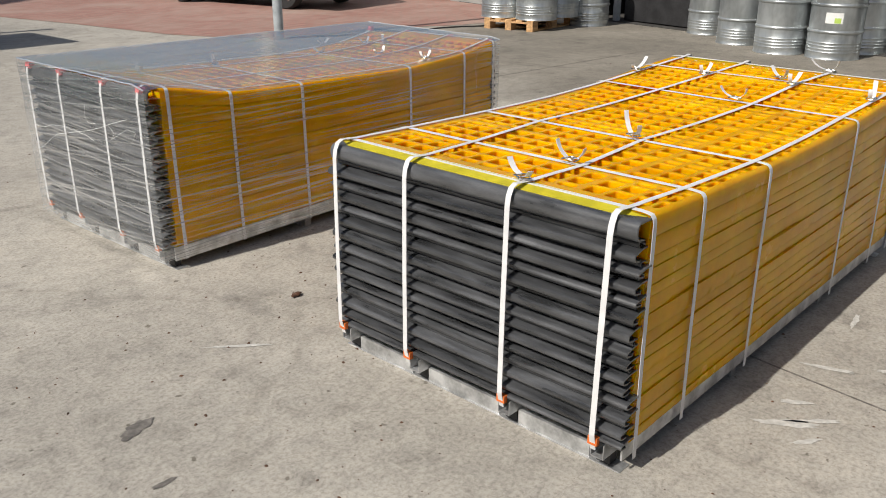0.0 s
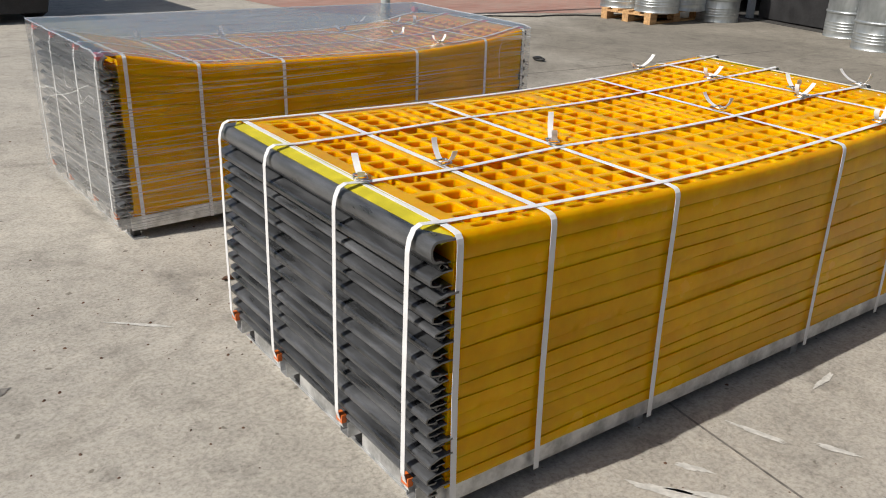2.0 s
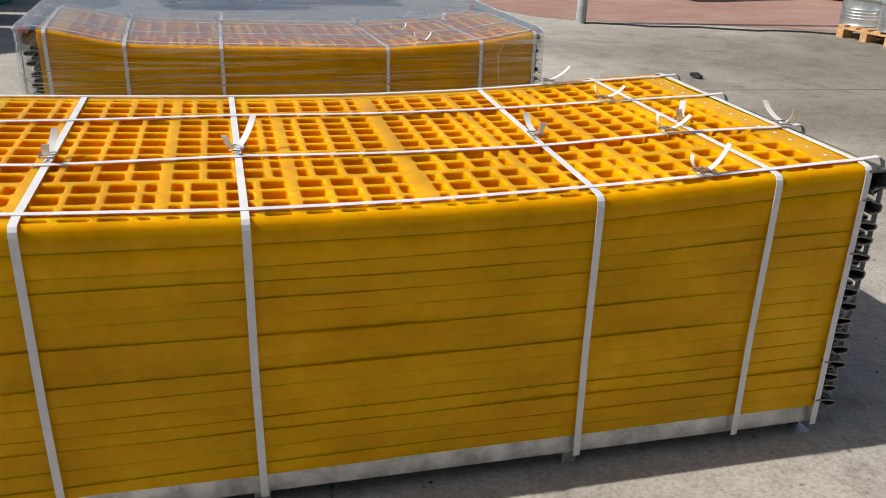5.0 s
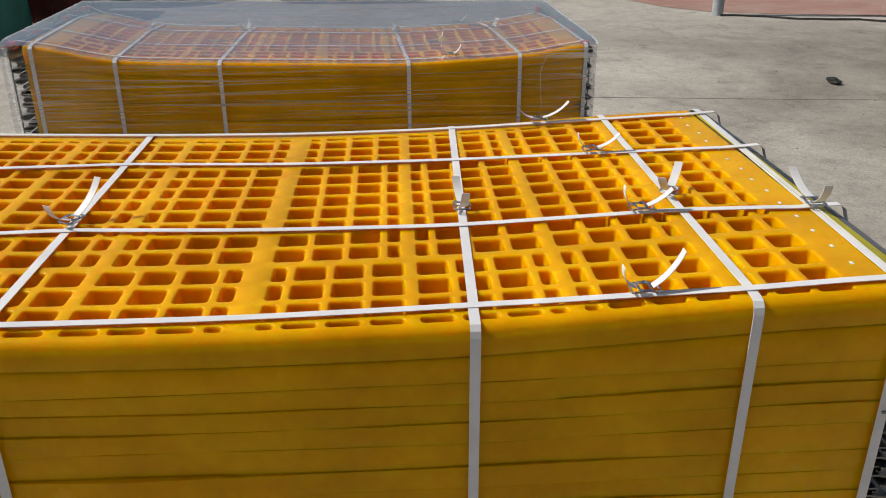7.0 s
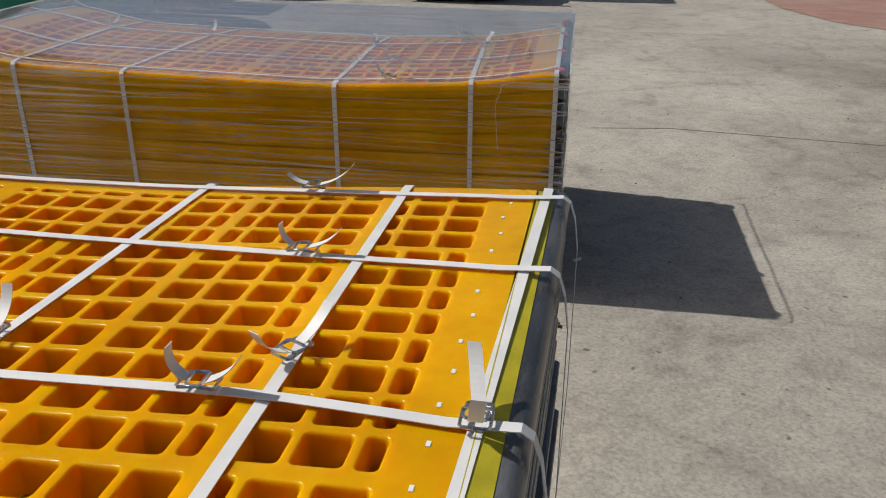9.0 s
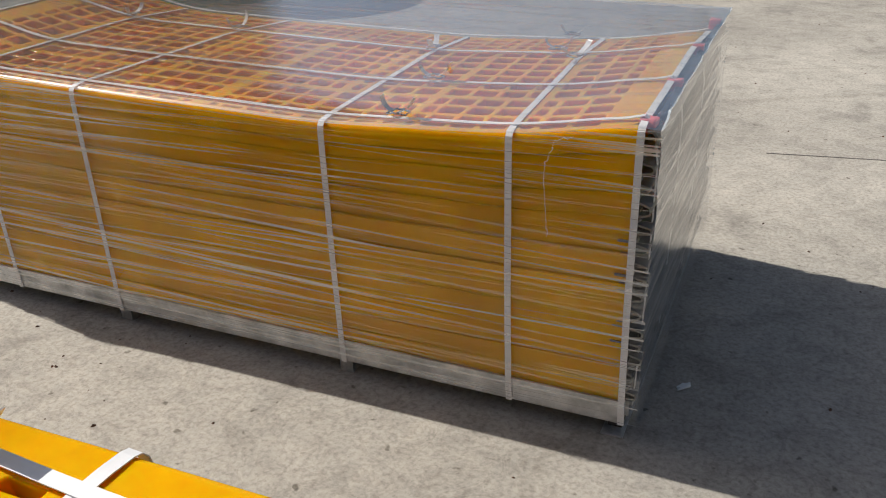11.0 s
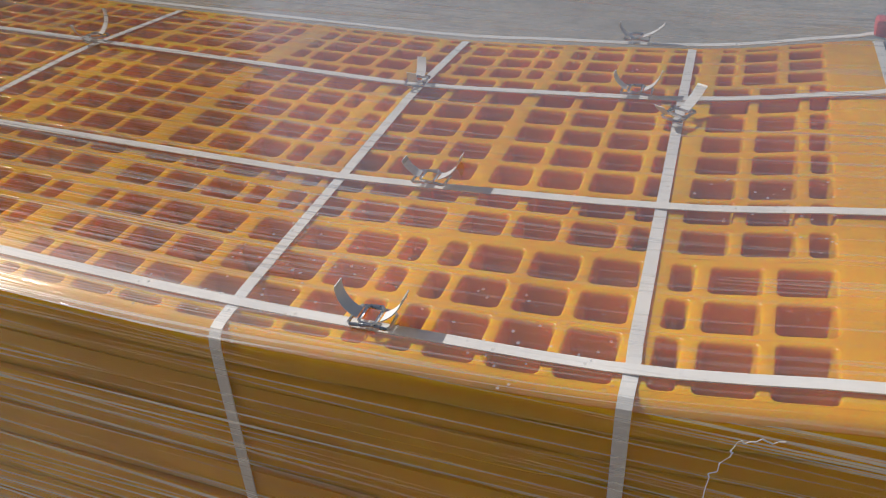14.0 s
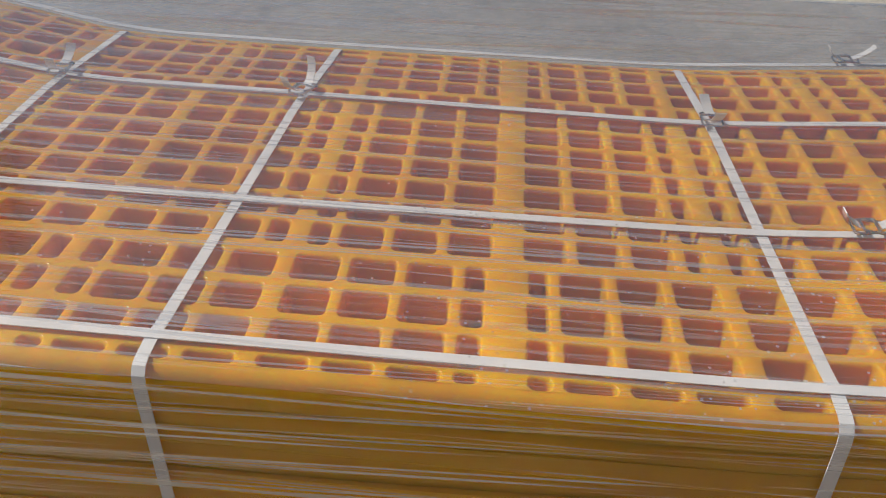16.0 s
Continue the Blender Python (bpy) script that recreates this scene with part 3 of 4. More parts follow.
def buckle_and_tails(parent, at, along, rng, tail=0.07, lean=1.0):
    """A bent wire buckle on a strap, with the two loose strap ends curling up from it."""
    a = Vector(along).normalized()
    up = Vector((0, 0, 1))
    s = up.cross(a)
    p = Vector(at)
    for off, w, ln, tilt in ((-0.006, 0.017, 0.016, 0.35), (0.008, 0.015, 0.018, -0.25)):
        pts = []
        for u, v in ((-1, -1), (1, -1), (1, 1), (-1, 1)):
            for e in ((0.8, 1.0), (1.0, 0.8)) if u * v < 0 else ((1.0, 0.8), (0.8, 1.0)):
                q = p + a * (off + u * e[0] * ln) + s * (v * e[1] * w) + up * (0.010 + 0.4 * u * e[0] * ln * tilt)
                pts.append(q)
        # eight corners give a rounded rectangle
        order = sorted(pts, key=lambda q: math.atan2((q - p - a * off).dot(s), (q - p - a * off).dot(a)))
        v, f = tube(order, 0.0021, 6, closed=True)
        mesh_part("buckle", v, f, M_WIRE, parent, "bent zinc wire buckle", smooth=True)
    for sign, curl, ln in ((1, rng.uniform(0.5, 1.3) * lean, tail * rng.uniform(0.85, 1.25)), (-1, rng.uniform(0.6, 1.5), tail * rng.uniform(0.6, 1.1))):
        pts = []
        ang, q = rng.uniform(0.15, 0.55), p + a * (sign * 0.014) + up * 0.012
        drift = rng.uniform(-0.25, 0.25)
        for k in range(10):
            pts.append(q.copy())
            q = q + (a * sign * math.cos(ang) + up * math.sin(ang) + s * drift) * (ln / 9)
            ang += curl * 0.11
        v, f = ribbon(pts, s, 0.0175, 0.0012)
        mesh_part("strap_tail", v, f, M_STRAP, parent, "loose curling white strap end")


def pallet(at, yaw, W, length, t_rows, l_rows):
    p = thing("steel_pallet", "galvanised steel pallet of open channels on concrete", "pallet", at=at, yaw=yaw)
    for y in l_rows:
        bm = bmesh.new()
        for a in (box_bm(-0.055, length + 0.024, y - 0.022, y - 0.0195, 0.048, 0.096), box_bm(-0.055, length + 0.024, y + 0.0195, y + 0.022, 0.048, 0.096),
                  box_bm(-0.055, length + 0.024, y - 0.0195, y + 0.0195, 0.048, 0.0505)):
            me = bpy.data.meshes.new("tmp")
            a.to_mesh(me)
            a.free()
            bm.from_mesh(me)
            bpy.data.meshes.remove(me)
        part("channel", bm, M_GALV, p)
    for y0, y1 in ((-0.006, 0.0), (W, W + 0.006)):
        part("side_rail", box_bm(-0.02, length + 0.02, y0, y1, 0.046, 0.108, 0.001), M_GALV, p)
    gaps = [(l_rows[i] + 0.05, l_rows[i + 1] - 0.024) for i in range(len(l_rows) - 1)]
    for x in (-0.012, length - 0.03):
        for y0, y1 in gaps:
            part("end_beam", box_bm(x, x + 0.042, y0, y1, 0.004, 0.052, 0.002), M_GALV, p)
        part("base_plate", box_bm(x - 0.004, x + 0.05, 0.0, W, 0.0, 0.004), M_GALV, p)
        for y in l_rows:
            part("foot", box_bm(x + 0.006, x + 0.04, y - 0.016, y + 0.03, 0.004, 0.048, 0.002), M_DARKMETAL, p)
    for x in t_rows[2:4]:
        part("cross_beam", box_bm(x - 0.02, x + 0.02, 0.008, W - 0.008, 0.0, 0.048, 0.002), M_GALV, p)
    part("deck", box_bm(0.0, length, 0.0, W, 0.096, 0.100), M_GALV, p)
    return p


def stack(at, yaw, W, length, table, n_layers, t_straps, l_lines, seed, group, wrapped, buckles, rib, scales, dip=0.0):
    rng = random.Random(seed)
    sw = 0.0155 if wrapped else 0.0178
    reach = {-1: 0.020, 1: 0.024 if not wrapped else 0.004}
    top = lerp_table(table, dip)
    base = 0.101
    fr = [0.0]
    for k in range(n_layers):
        fr.append(fr[-1] + (0.85 + 0.35 * k / n_layers) * rng.uniform(0.72, 1.3))
    fr = [f / fr[-1] for f in fr]
    wob = [[rng.uniform(0, 6.28) for _ in range(3)] for _ in fr]

    def level(k):
        def f(x, y=0.0):
            t = fr[k]
            sagged = base + (top(x, y) - base) * t
            flat = base + 0.66 * t
            m = t ** 1.6
            w = 0.0 if k in (0, n_layers) else 0.0035 * math.sin(1.3 * x + wob[k][0]) + 0.0018 * math.sin(4.1 * x + wob[k][1])
            return flat * (1 - m) + sagged * m + w
        return f
    levels = [level(k) for k in range(n_layers + 1)]
    state = "under clear stretch film" if wrapped else "strapped on a steel pallet"
    for k in range(n_layers):
        kind_top = k == n_layers - 1
        pn = thing("screen_panel", ("perforated yellow polyurethane screen panel, topmost, " if kind_top else "yellow polyurethane screen panel, stacked flat, ") + state,
                   "screen panel", group=group, at=at, yaw=yaw)
        lo, hi = levels[k], levels[k + 1]
        if k >= n_layers - 2:
            up = top if kind_top else hi
            v, f, _ = perforated_mat(W, up, length, 0.019 if kind_top else 0.002, 0.046 if kind_top else 0.03, not kind_top, seed + k, rib, scales)
            v, f = weld(v, f)
            mesh_part("mat", v, f, M_YELLOW, pn, smooth=True)
            low2 = lo
            if kind_top:
                v, f = slab(W, length, lo, lambda x, y=0.0: top(x, y) - 0.0165, seed * 31 + k, holed=True)
            else:
                v, f = slab(W, length, lo, lambda x, y=0.0: hi(x, y) - 0.0015, seed * 31 + k, holed=True)
            # long edges of the mat below its rounded rim
            mesh_part("mat_edge", v, [q for q in f if not (len(q) == 4 and q[0] % 10 == 9)], M_YELLOW, pn, smooth=True)
        else:
            v, f = slab(W, length, lo, hi, seed * 31 + k)
            mesh_part("mat", v, f, M_YELLOW, pn, smooth=True)
        for x_end, sign in ((0.0, -1), (length, 1)):
            h = (hi(x_end) - lo(x_end))
            kind = "roll" if kind_top else "fold"
            r2 = random.Random(seed * 101 + k * 7 + (sign > 0))
            prof = hook_profile(kind, h, r2)
            if kind_top:
                prof = [(u - 0.012 if u > 0 else u, w - 0.008) for u, w in prof][2 if wrapped else 0:]
            shift = 0.0 if kind_top else r2.uniform(-0.008, 0.006)
            prof = [(u + (shift if u > 0 else 0), w) for u, w in prof]
            v, f = hook_mesh(prof, (0.006 if wrapped else -0.006) + r2.uniform(-0.008, 0.008), W + r2.uniform(-0.005, 0.012), x_end + sign * reach[sign], sign, hi(x_end) - 0.003, 0.0045 if not kind_top else 0.006, r2)
            strip = mesh_part("hook_strip", v, f, M_RUBBER, pn, "black hooked steel edge strip", smooth=kind_top)
            bare_ends(strip)
            if not kind_top:
                # the rolled second lip of the folded edge
                rr = min(0.0062, h * 0.14) * r2.uniform(0.85, 1.15)
                cu = r2.uniform(0.000, 0.010)
                q = [(-0.02, -0.10 * h + rr)] + [(cu + rr * math.cos(a), -0.10 * h + rr * math.sin(a)) for a in np.linspace(1.5, -2.8, 10)]
                v, f = hook_mesh(q, r2.uniform(0.0, 0.012), W + r2.uniform(-0.006, 0.012), x_end + sign * reach[sign], sign, hi(x_end) - 0.003, 0.0035, r2)
                bare_ends(mesh_part("hook_lip", v, f, M_RUBBER, pn, smooth=True))
            if kind_top and not wrapped:
                xs0, xs1 = (-0.032, 0.015) if sign < 0 else (length + 0.004, length + 0.036)
                vv = []
                for y in np.linspace(0.004, W - 0.004, 16):
                    for x in (xs0, xs1):
                        for dz in (0.0, 0.003):
                            vv.append((x, y, top(min(max(x, 0), length)) + 0.0016 + dz - (0.010 if min(y, W - y) < 0.01 else 0) - (0.009 if x in (xs0 if sign < 0 else xs1,) else 0)))
                ff = []
                for i in range(15):
                    a = 4 * i
                    ff += [(a + 1, a + 3, a + 7, a + 5), (a, a + 4, a + 6, a + 2), (a, a + 1, a + 5, a + 4), (a + 2, a + 6, a + 7, a + 3)]
                ff += [(0, 2, 3, 1), (60, 61, 63, 62)]
                mesh_part("edge_strip", vv, ff, M_STRIP, pn, "flat olive yellow cloth edge strip")
        if kind_top and not wrapped:
            # row of plugs; their plain white stands in for small glints
            for i in range(14):
                y = 0.112 + i * 0.074
                x = length - 0.045 + 0.003 * math.sin(3 * i)
                z = top(x)
                part("plug", box_bm(x - 0.0028, x + 0.0028, y - 0.005, y + 0.005, z - 0.002, z + 0.0012, 0.0006), M_LABEL, pn, "small plug, painted white for its glint")

    def edge_drop(y):
        d = min(max(min(y, W - y), 0), 0.019)
        return 0.019 - math.sqrt(0.000361 - (0.019 - d) ** 2)

    # straps over the width
    for i, (xa, xb) in enumerate(t_straps):
        s = thing("strap", "white woven strap tied tightly across the panel stack", "strap", group="straps across " + group, at=at, yaw=yaw)
        pts = [(xa + 0.006, -0.010, 0.045), (xa + 0.004, -0.011, 0.10), (xa, -0.009, 0.35), (xa, -0.008, top(xa) - 0.05)]
        pts += [(xa, -0.0075, top(xa) - 0.022), (xa, -0.005, top(xa) - 0.010), (xa, 0.002, top(xa) - 0.001), (xa, 0.012, top(xa) + 0.002), (xa, 0.04, top(xa) + 0.0042)]
        for y in np.linspace(0.08, W - 0.08, 14):
            x = xa + (xb - xa) * y / W
            pts.append((x, y, top(x, y) + 0.0042 - 0.001 * math.sin(math.pi * y / W)))
        pts += [(xb, W - 0.04, top(xb, W) + 0.0042), (xb, W - 0.012, top(xb, W) + 0.002), (xb, W - 0.002, top(xb, W) - 0.001), (xb, W + 0.005, top(xb, W) - 0.010), (xb, W + 0.0075, top(xb, W) - 0.022)]
        pts += [(xb, W + 0.008, top(xb, W) - 0.05), (xb, W + 0.009, 0.35), (xb, W + 0.010, 0.045)]
        v, f = ribbon(pts, (1, 0, 0), sw)
        mesh_part("band", v, f, M_STRAP, s)
        if ("T", i) in buckles:
            y = buckles[("T", i)]
            x = xa + (xb - xa) * y / W
            buckle_and_tails(s, (x, y, top(x, y) + 0.008), (0, 1, 0) if i % 2 else (0.5, 1, 0), rng, 0.045 if wrapped else 0.075)
    for i, line in enumerate(l_lines):
        lx, ly = [a for a, _ in line], [b for _, b in line]
        s = thing("strap", "white woven strap tied lengthwise over the panel stack", "strap", group="straps along " + group, at=at, yaw=yaw)
        ya = ly[0]
        pts = [(-0.060, ya + 0.010, 0.075), (-0.076, ya + 0.008, 0.13), (-0.078, ya + 0.004, 0.40), (-0.076, ya, top(0) - 0.045), (-0.071, ya, top(0) - 0.018), (-0.060, ya, top(0) + 0.004),
               (-0.042, ya, top(0) + 0.012)]
        for x in np.linspace(0.03, length - 0.03, 34):
            yx = float(np.interp(x, lx, ly))
            pts.append((x, yx, top(x, yx) + 0.0062 - edge_drop(yx)))
        yb, tb = ly[-1], top(length, ly[-1])
        e = length + 0.012 if not wrapped else length - 0.036
        pts += [(e + 0.042, yb, tb + 0.012), (e + 0.056, yb, tb + 0.002), (e + 0.066, yb, tb - 0.03), (e + 0.074, yb, tb - 0.09),
                (e + 0.074, yb, 0.40), (e + 0.066, yb, 0.075)]
        v, f = ribbon(pts, (0, 1, 0), sw)
        mesh_part("band", v, f, M_STRAP, s)
        tab = box_bm(-0.068, -0.052, ya - 0.005, ya + 0.026, 0.092, 0.118, 0.002)
        part("corner_guard", tab, M_ORANGE, s, "small orange plastic corner guard")
        if ("L", i) in buckles:
            x = buckles[("L", i)]
            yx = float(np.interp(x, lx, ly))
            buckle_and_tails(s, (x, yx, top(x, yx) + 0.010 - edge_drop(yx)), (1, 0, 0), rng, 0.045 if wrapped else 0.07)
        if wrapped:
            for xg, sg in ((-0.05, -1), (length + 0.018, 1)):
                yg = ya if sg < 0 else yb
                g = box_bm(xg - 0.020, xg + 0.012, yg - 0.017, yg + 0.019, top(0 if sg < 0 else length) - 0.022, top(0 if sg < 0 else length) + 0.006, 0.006)
                for w in g.verts:
                    w.co += 0.006 * noise.noise_vector(w.co * 60)
                part("corner_guard", g, M_PINK, s, "crumpled pink plastic corner guard")
    return top


LEN = 2.248
A_T = [(0.012, 0.010), (0.288, 0.278), (0.732, 0.724), (1.530, 1.566), (1.993, 1.992), (2.243, 2.270)]
A_L = [0.055, 0.390, 0.772, 1.112]
A_LINES = [[(0.0, 0.067), (0.3, 0.055), (0.74, 0.047), (1.53, 0.057), (1.99, 0.036), (2.25, 0.040)],
           [(0.0, 0.396), (0.285, 0.392), (0.735, 0.447), (1.535, 0.410), (1.988, 0.396), (2.25, 0.364)],
           [(0.0, 0.797), (0.281, 0.822), (0.73, 0.878), (1.53, 0.842), (1.99, 0.792), (2.26, 0.774)],
           [(0.0, 1.122), (0.74, 1.135), (1.566, 1.125), (2.0, 1.097), (2.267, 1.090)]]
A_W = 1.155
A_TABLE = [(-0.1, 0.772), (0.03, 0.772), (0.30, 0.762), (0.74, 0.750), (1.13, 0.748), (1.53, 0.757), (1.98, 0.786), (2.245, 0.800), (2.4, 0.800)]
pallet((0, 0, 0), 0, A_W, LEN, [t for t, _ in A_T], A_L)
stack((0, -0.012, 0), 0, A_W + 0.012, LEN, A_TABLE, 15, A_T, A_LINES, 11, "unwrapped stack", False,
      {("T", 0): 0.414, ("T", 1): 0.437, ("T", 2): 0.482, ("T", 3): 0.491, ("T", 4): 0.487, ("T", 5): 0.37,
       ("L", 0): 1.814, ("L", 1): 1.905, ("L", 2): 1.893, ("L", 3): 1.808}, 1.148, (1.036, 0.975))

B_AT, B_YAW = (-0.055, 2.235, 0), 2.0
B_T = [(0.03, 0.0), (0.345, 0.33), (0.755, 0.79), (1.52, 1.485), (1.985, 1.940), (2.262, 2.256)]
B_L = [0.050, 0.345, 0.705, 1.030]
B_LINES = [[(0.0, 0.050), (1.5, 0.047), (1.97, 0.035), (2.27, 0.040)],
           [(0.0, 0.345), (1.5, 0.358), (1.967, 0.359), (2.27, 0.350)],
           [(0.0, 0.725), (0.77, 0.728), (1.5, 0.709), (1.956, 0.710), (2.27, 0.710)],
           [(0.0, 1.030), (1.5, 1.035), (1.94, 1.052), (2.27, 1.045)]]
B_W = 1.08
B_LEN = 2.254
B_TABLE = [(-0.1, 0.815), (0.04, 0.812), (0.14, 0.785), (0.34, 0.741), (0.75, 0.727), (1.5, 0.708), (1.97, 0.731), (2.12, 0.752), (2.24, 0.778), (2.4, 0.779)]
pallet(B_AT, B_YAW, B_W, B_LEN, [t for t, _ in B_T], B_L)
b_top = stack(B_AT, B_YAW, B_W, B_LEN, B_TABLE, 15, B_T, B_LINES, 23, "wrapped stack", True,
              {("T", 1): 0.72, ("T", 2): 0.72, ("T", 3): 0.70, ("T", 4): 0.62, ("L", 0): 1.70, ("L", 1): 1.65, ("L", 2): 1.88, ("L", 3): 1.83},
              1.157, (1.0, 0.976), 0.028)


# ---- stretch film round the second stack ----
film = thing("stretch_film", "clear glossy stretch film wound round the second stack", "packaging film", at=B_AT, yaw=B_YAW)
FX0, FX1, FY0, FY1 = -0.084, B_LEN + 0.051, -0.020, B_W + 0.022


def film_top_z(x, y):
    """Taut between the high corners, pressed down on the straps at the front and the middle."""
    taut = 0.832 - 0.030 * (x - FX0) / (FX1 - FX0)
    v = (y - FY0) / (FY1 - FY0)
    press = max(0.0, 1 - v) ** 0.9
    z = b_top(min(max(x, 0), B_LEN)) + 0.017
    roll = 0.014 * max(0.0, 1 - (y - FY0) / 0.10) ** 2
    return taut * (1 - press) + min(z, taut) * press - roll


def film_sheet(name, grid, mat, label):
    rows, cols = len(grid), len(grid[0])
    verts = [p for row in grid for p in row]
    faces = [(r * cols + c, r * cols + c + 1, (r + 1) * cols + c + 1, (r + 1) * cols + c) for r in range(rows - 1) for c in range(cols - 1)]
    ob = mesh_part(name, verts, faces, mat, film, label, smooth=True)
    ob.visible_shadow = False
    return ob


nx, ny, nz = 60, 30, 14
film_sheet("film_top", [[(x, y, film_top_z(x, y)) for x in np.linspace(FX0, FX1, nx)] for y in FY0 + (FY1 - FY0) * np.linspace(0, 1, ny) ** 1.6], M_FILM_TOP, "flat clear film over the top")
for y, nm in ((FY0, "film_front"), (FY1, "film_back")):
    film_sheet(nm, [[(x, y + 0.003 * noise.noise((x * 0.8, 7 * z, y)), z * (film_top_z(x, y) - 0.06) + 0.06) for x in np.linspace(FX0, FX1, nx)] for z in np.linspace(0, 1, nz)], M_FILM_SIDE,
               "stretched film with pale lines")
for x, nm in ((FX0, "film_end"), (FX1, "film_end")):
    film_sheet(nm, [[(x + 0.006 * noise.noise((x, 3 * y, 9 * z)), y, z * (film_top_z(x, y) - 0.06) + 0.06) for y in np.linspace(FY0, FY1, ny)] for z in np.linspace(0, 1, nz)], M_FILM_END,
               "stretched film with pale lines")


for nm, run in (("left", [(FX0, y) for y in np.linspace(FY0, FY1, 26)]), ("right", [(FX1, y) for y in np.linspace(FY0, FY1, 26)]),
                ("rear", [(x, FY1) for x in np.linspace(FX0, FX1, 44)])):
    rng = random.Random(len(nm))
    pts = [(x + rng.uniform(-0.002, 0.002), y + rng.uniform(-0.002, 0.002), film_top_z(x, y) + 0.001 + rng.uniform(-0.0015, 0.0015)) for x, y in run]
    v, f = ribbon(pts, (0.35, 0.6, 0.7) if nm == "rear" else (0.8, 0.1, 0.6), 0.007, 0.0006)
    mesh_part("film_fold", v, f, M_FILM_FOLD, film, "bunched whitish edge of the film")


# ---- drums ----
def drum_thing(at, yaw, label, paper=False):
    d = thing("steel_drum", label, "drum", group="steel drums", at=at, yaw=yaw)
    R = 0.286
    prof = [(0.0, 0.012), (R - 0.012, 0.012), (R - 0.012, 0.0), (R + 0.004, 0.0), (R + 0.006, 0.008), (R, 0.018)]
    for z in (0.30, 0.585):
        for k in range(4):
            prof.append((R, z - 0.13 + 0.022 * k) if False else (R, z - 0.2 + 0.03 * k))
        prof += [(R, z - 0.02), (R + 0.010, z - 0.011), (R + 0.014, z), (R + 0.010, z + 0.011), (R, z + 0.02)]
    for k in range(3):
        z = 0.70 + 0.045 * k
        prof += [(R, z), (R + 0.004, z + 0.010), (R, z + 0.020)]
    low = []
    for k in range(4):
        z = 0.075 + 0.034 * k
        low += [(R, z), (R + 0.004, z + 0.008), (R, z + 0.016)]
    prof = prof[:6] + low + [q for q in prof[6:] if q[1] > 0.22]
    prof += [(R, 0.862), (R + 0.006, 0.872), (R + 0.004, 0.88), (R - 0.012, 0.88), (R - 0.012, 0.866), (0.0, 0.866)]
    v, f = lathe(prof, 48)
    mesh_part("body", v, f, M_DRUM, d, smooth=True)
    if paper:
        for m, w0, w1, z0, z1 in ((M_LABEL, -0.09, 0.09, 0.395, 0.51), (M_LIME, 0.005, 0.07, 0.40, 0.455)):
            vv, ff = [], []
            n = 10
            rr = R + (0.0025 if m is M_LABEL else 0.0035)
            for k in range(n + 1):
                a = math.pi + (w0 + (w1 - w0) * k / n) / R
                vv += [(rr * math.cos(a), rr * math.sin(a), z0), (rr * math.cos(a), rr * math.sin(a), z1)]
            for k in range(n):
                ff.append((2 * k, 2 * k + 2, 2 * k + 3, 2 * k + 1))
            mesh_part("paper_label" if m is M_LABEL else "colour_field", vv, ff, m, d, "white paper label" if m is M_LABEL else "lime green field of the label")
    return d


GREY_DRUM = "zinc-grey ribbed steel drum standing on the concrete"
first = drum_thing((8.30, 2.34, 0), 12, "zinc-grey steel drum with a white and lime paper label", True)
second = drum_thing((8.30, 2.95, 0), 60, GREY_DRUM)
for x, y, a in ((8.72, 3.62, 20), (8.95, 2.25, 130), (8.92, 2.85, 80), (9.35, 4.35, 10), (9.0, 1.55, 200)):
    copy_thing(second, pose(x, y, 0, 0, 0, a))


def wooden_pallet(at, yaw):
    p = thing("wooden_pallet", "raw wooden pallet with blocks, carrying steel drums", "pallet", at=at, yaw=yaw)
    for i in range(3):
        for j in range(3):
            part("block", box_bm(-0.6 + i * 0.5275, -0.6 + i * 0.5275 + 0.145, -0.4 + j * 0.35, -0.4 + j * 0.35 + 0.1, 0.022, 0.10, 0.003), M_WOOD, p)
    for j in range(3):
        part("skid", box_bm(-0.6, 0.6, -0.4 + j * 0.35, -0.3 + j * 0.35, 0.0, 0.022, 0.002), M_WOOD, p)
    for i in range(3):
        part("stringer", box_bm(-0.6 + i * 0.5275, -0.455 + i * 0.5275, -0.4, 0.4, 0.10, 0.122, 0.002), M_WOOD, p)
    for j in range(5):
        y = -0.4 + j * 0.175
        part("deck_board", box_bm(-0.6, 0.6, y, y + 0.1, 0.122, 0.144, 0.002), M_WOOD, p)
    return p


wooden_pallet((8.32, 6.62, 0), 6)
for x, y in ((8.02, 6.92), (8.05, 6.32), (8.62, 6.34), (8.62, 6.93), (9.05, 6.1)):
    m = pose(x, y, 0.144 if x < 8.9 else 0.0, 0, 0, 40 * x)
    d = copy_thing(second, m)
    d["label"] = "zinc-grey ribbed steel drum on a wooden pallet" if x < 8.9 else GREY_DRUM


# ---- building with a dark open gate ----
bx, by, byaw = 9.25, 4.3, -12.0
bld = thing("building", "dark workshop front with a wide open gate", "building", kind="structure", at=(bx, by, 0), yaw=byaw)
part("wall", box_bm(0, 0.3, 2.35, 6.0, 0, 4.5, 0.01), M_FACADE, bld)
part("wall", box_bm(0, 0.3, -9, -4.5, 0, 4.5, 0.01), M_FACADE, bld)
part("lintel", box_bm(0, 0.3, -4.5, 2.35, 3.4, 4.5, 0.01), M_FACADE, bld)
# side walls, back wall, roof and floor share one near-black colour
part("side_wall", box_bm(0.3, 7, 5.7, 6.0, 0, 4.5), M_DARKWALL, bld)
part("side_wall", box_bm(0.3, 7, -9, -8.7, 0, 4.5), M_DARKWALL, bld)
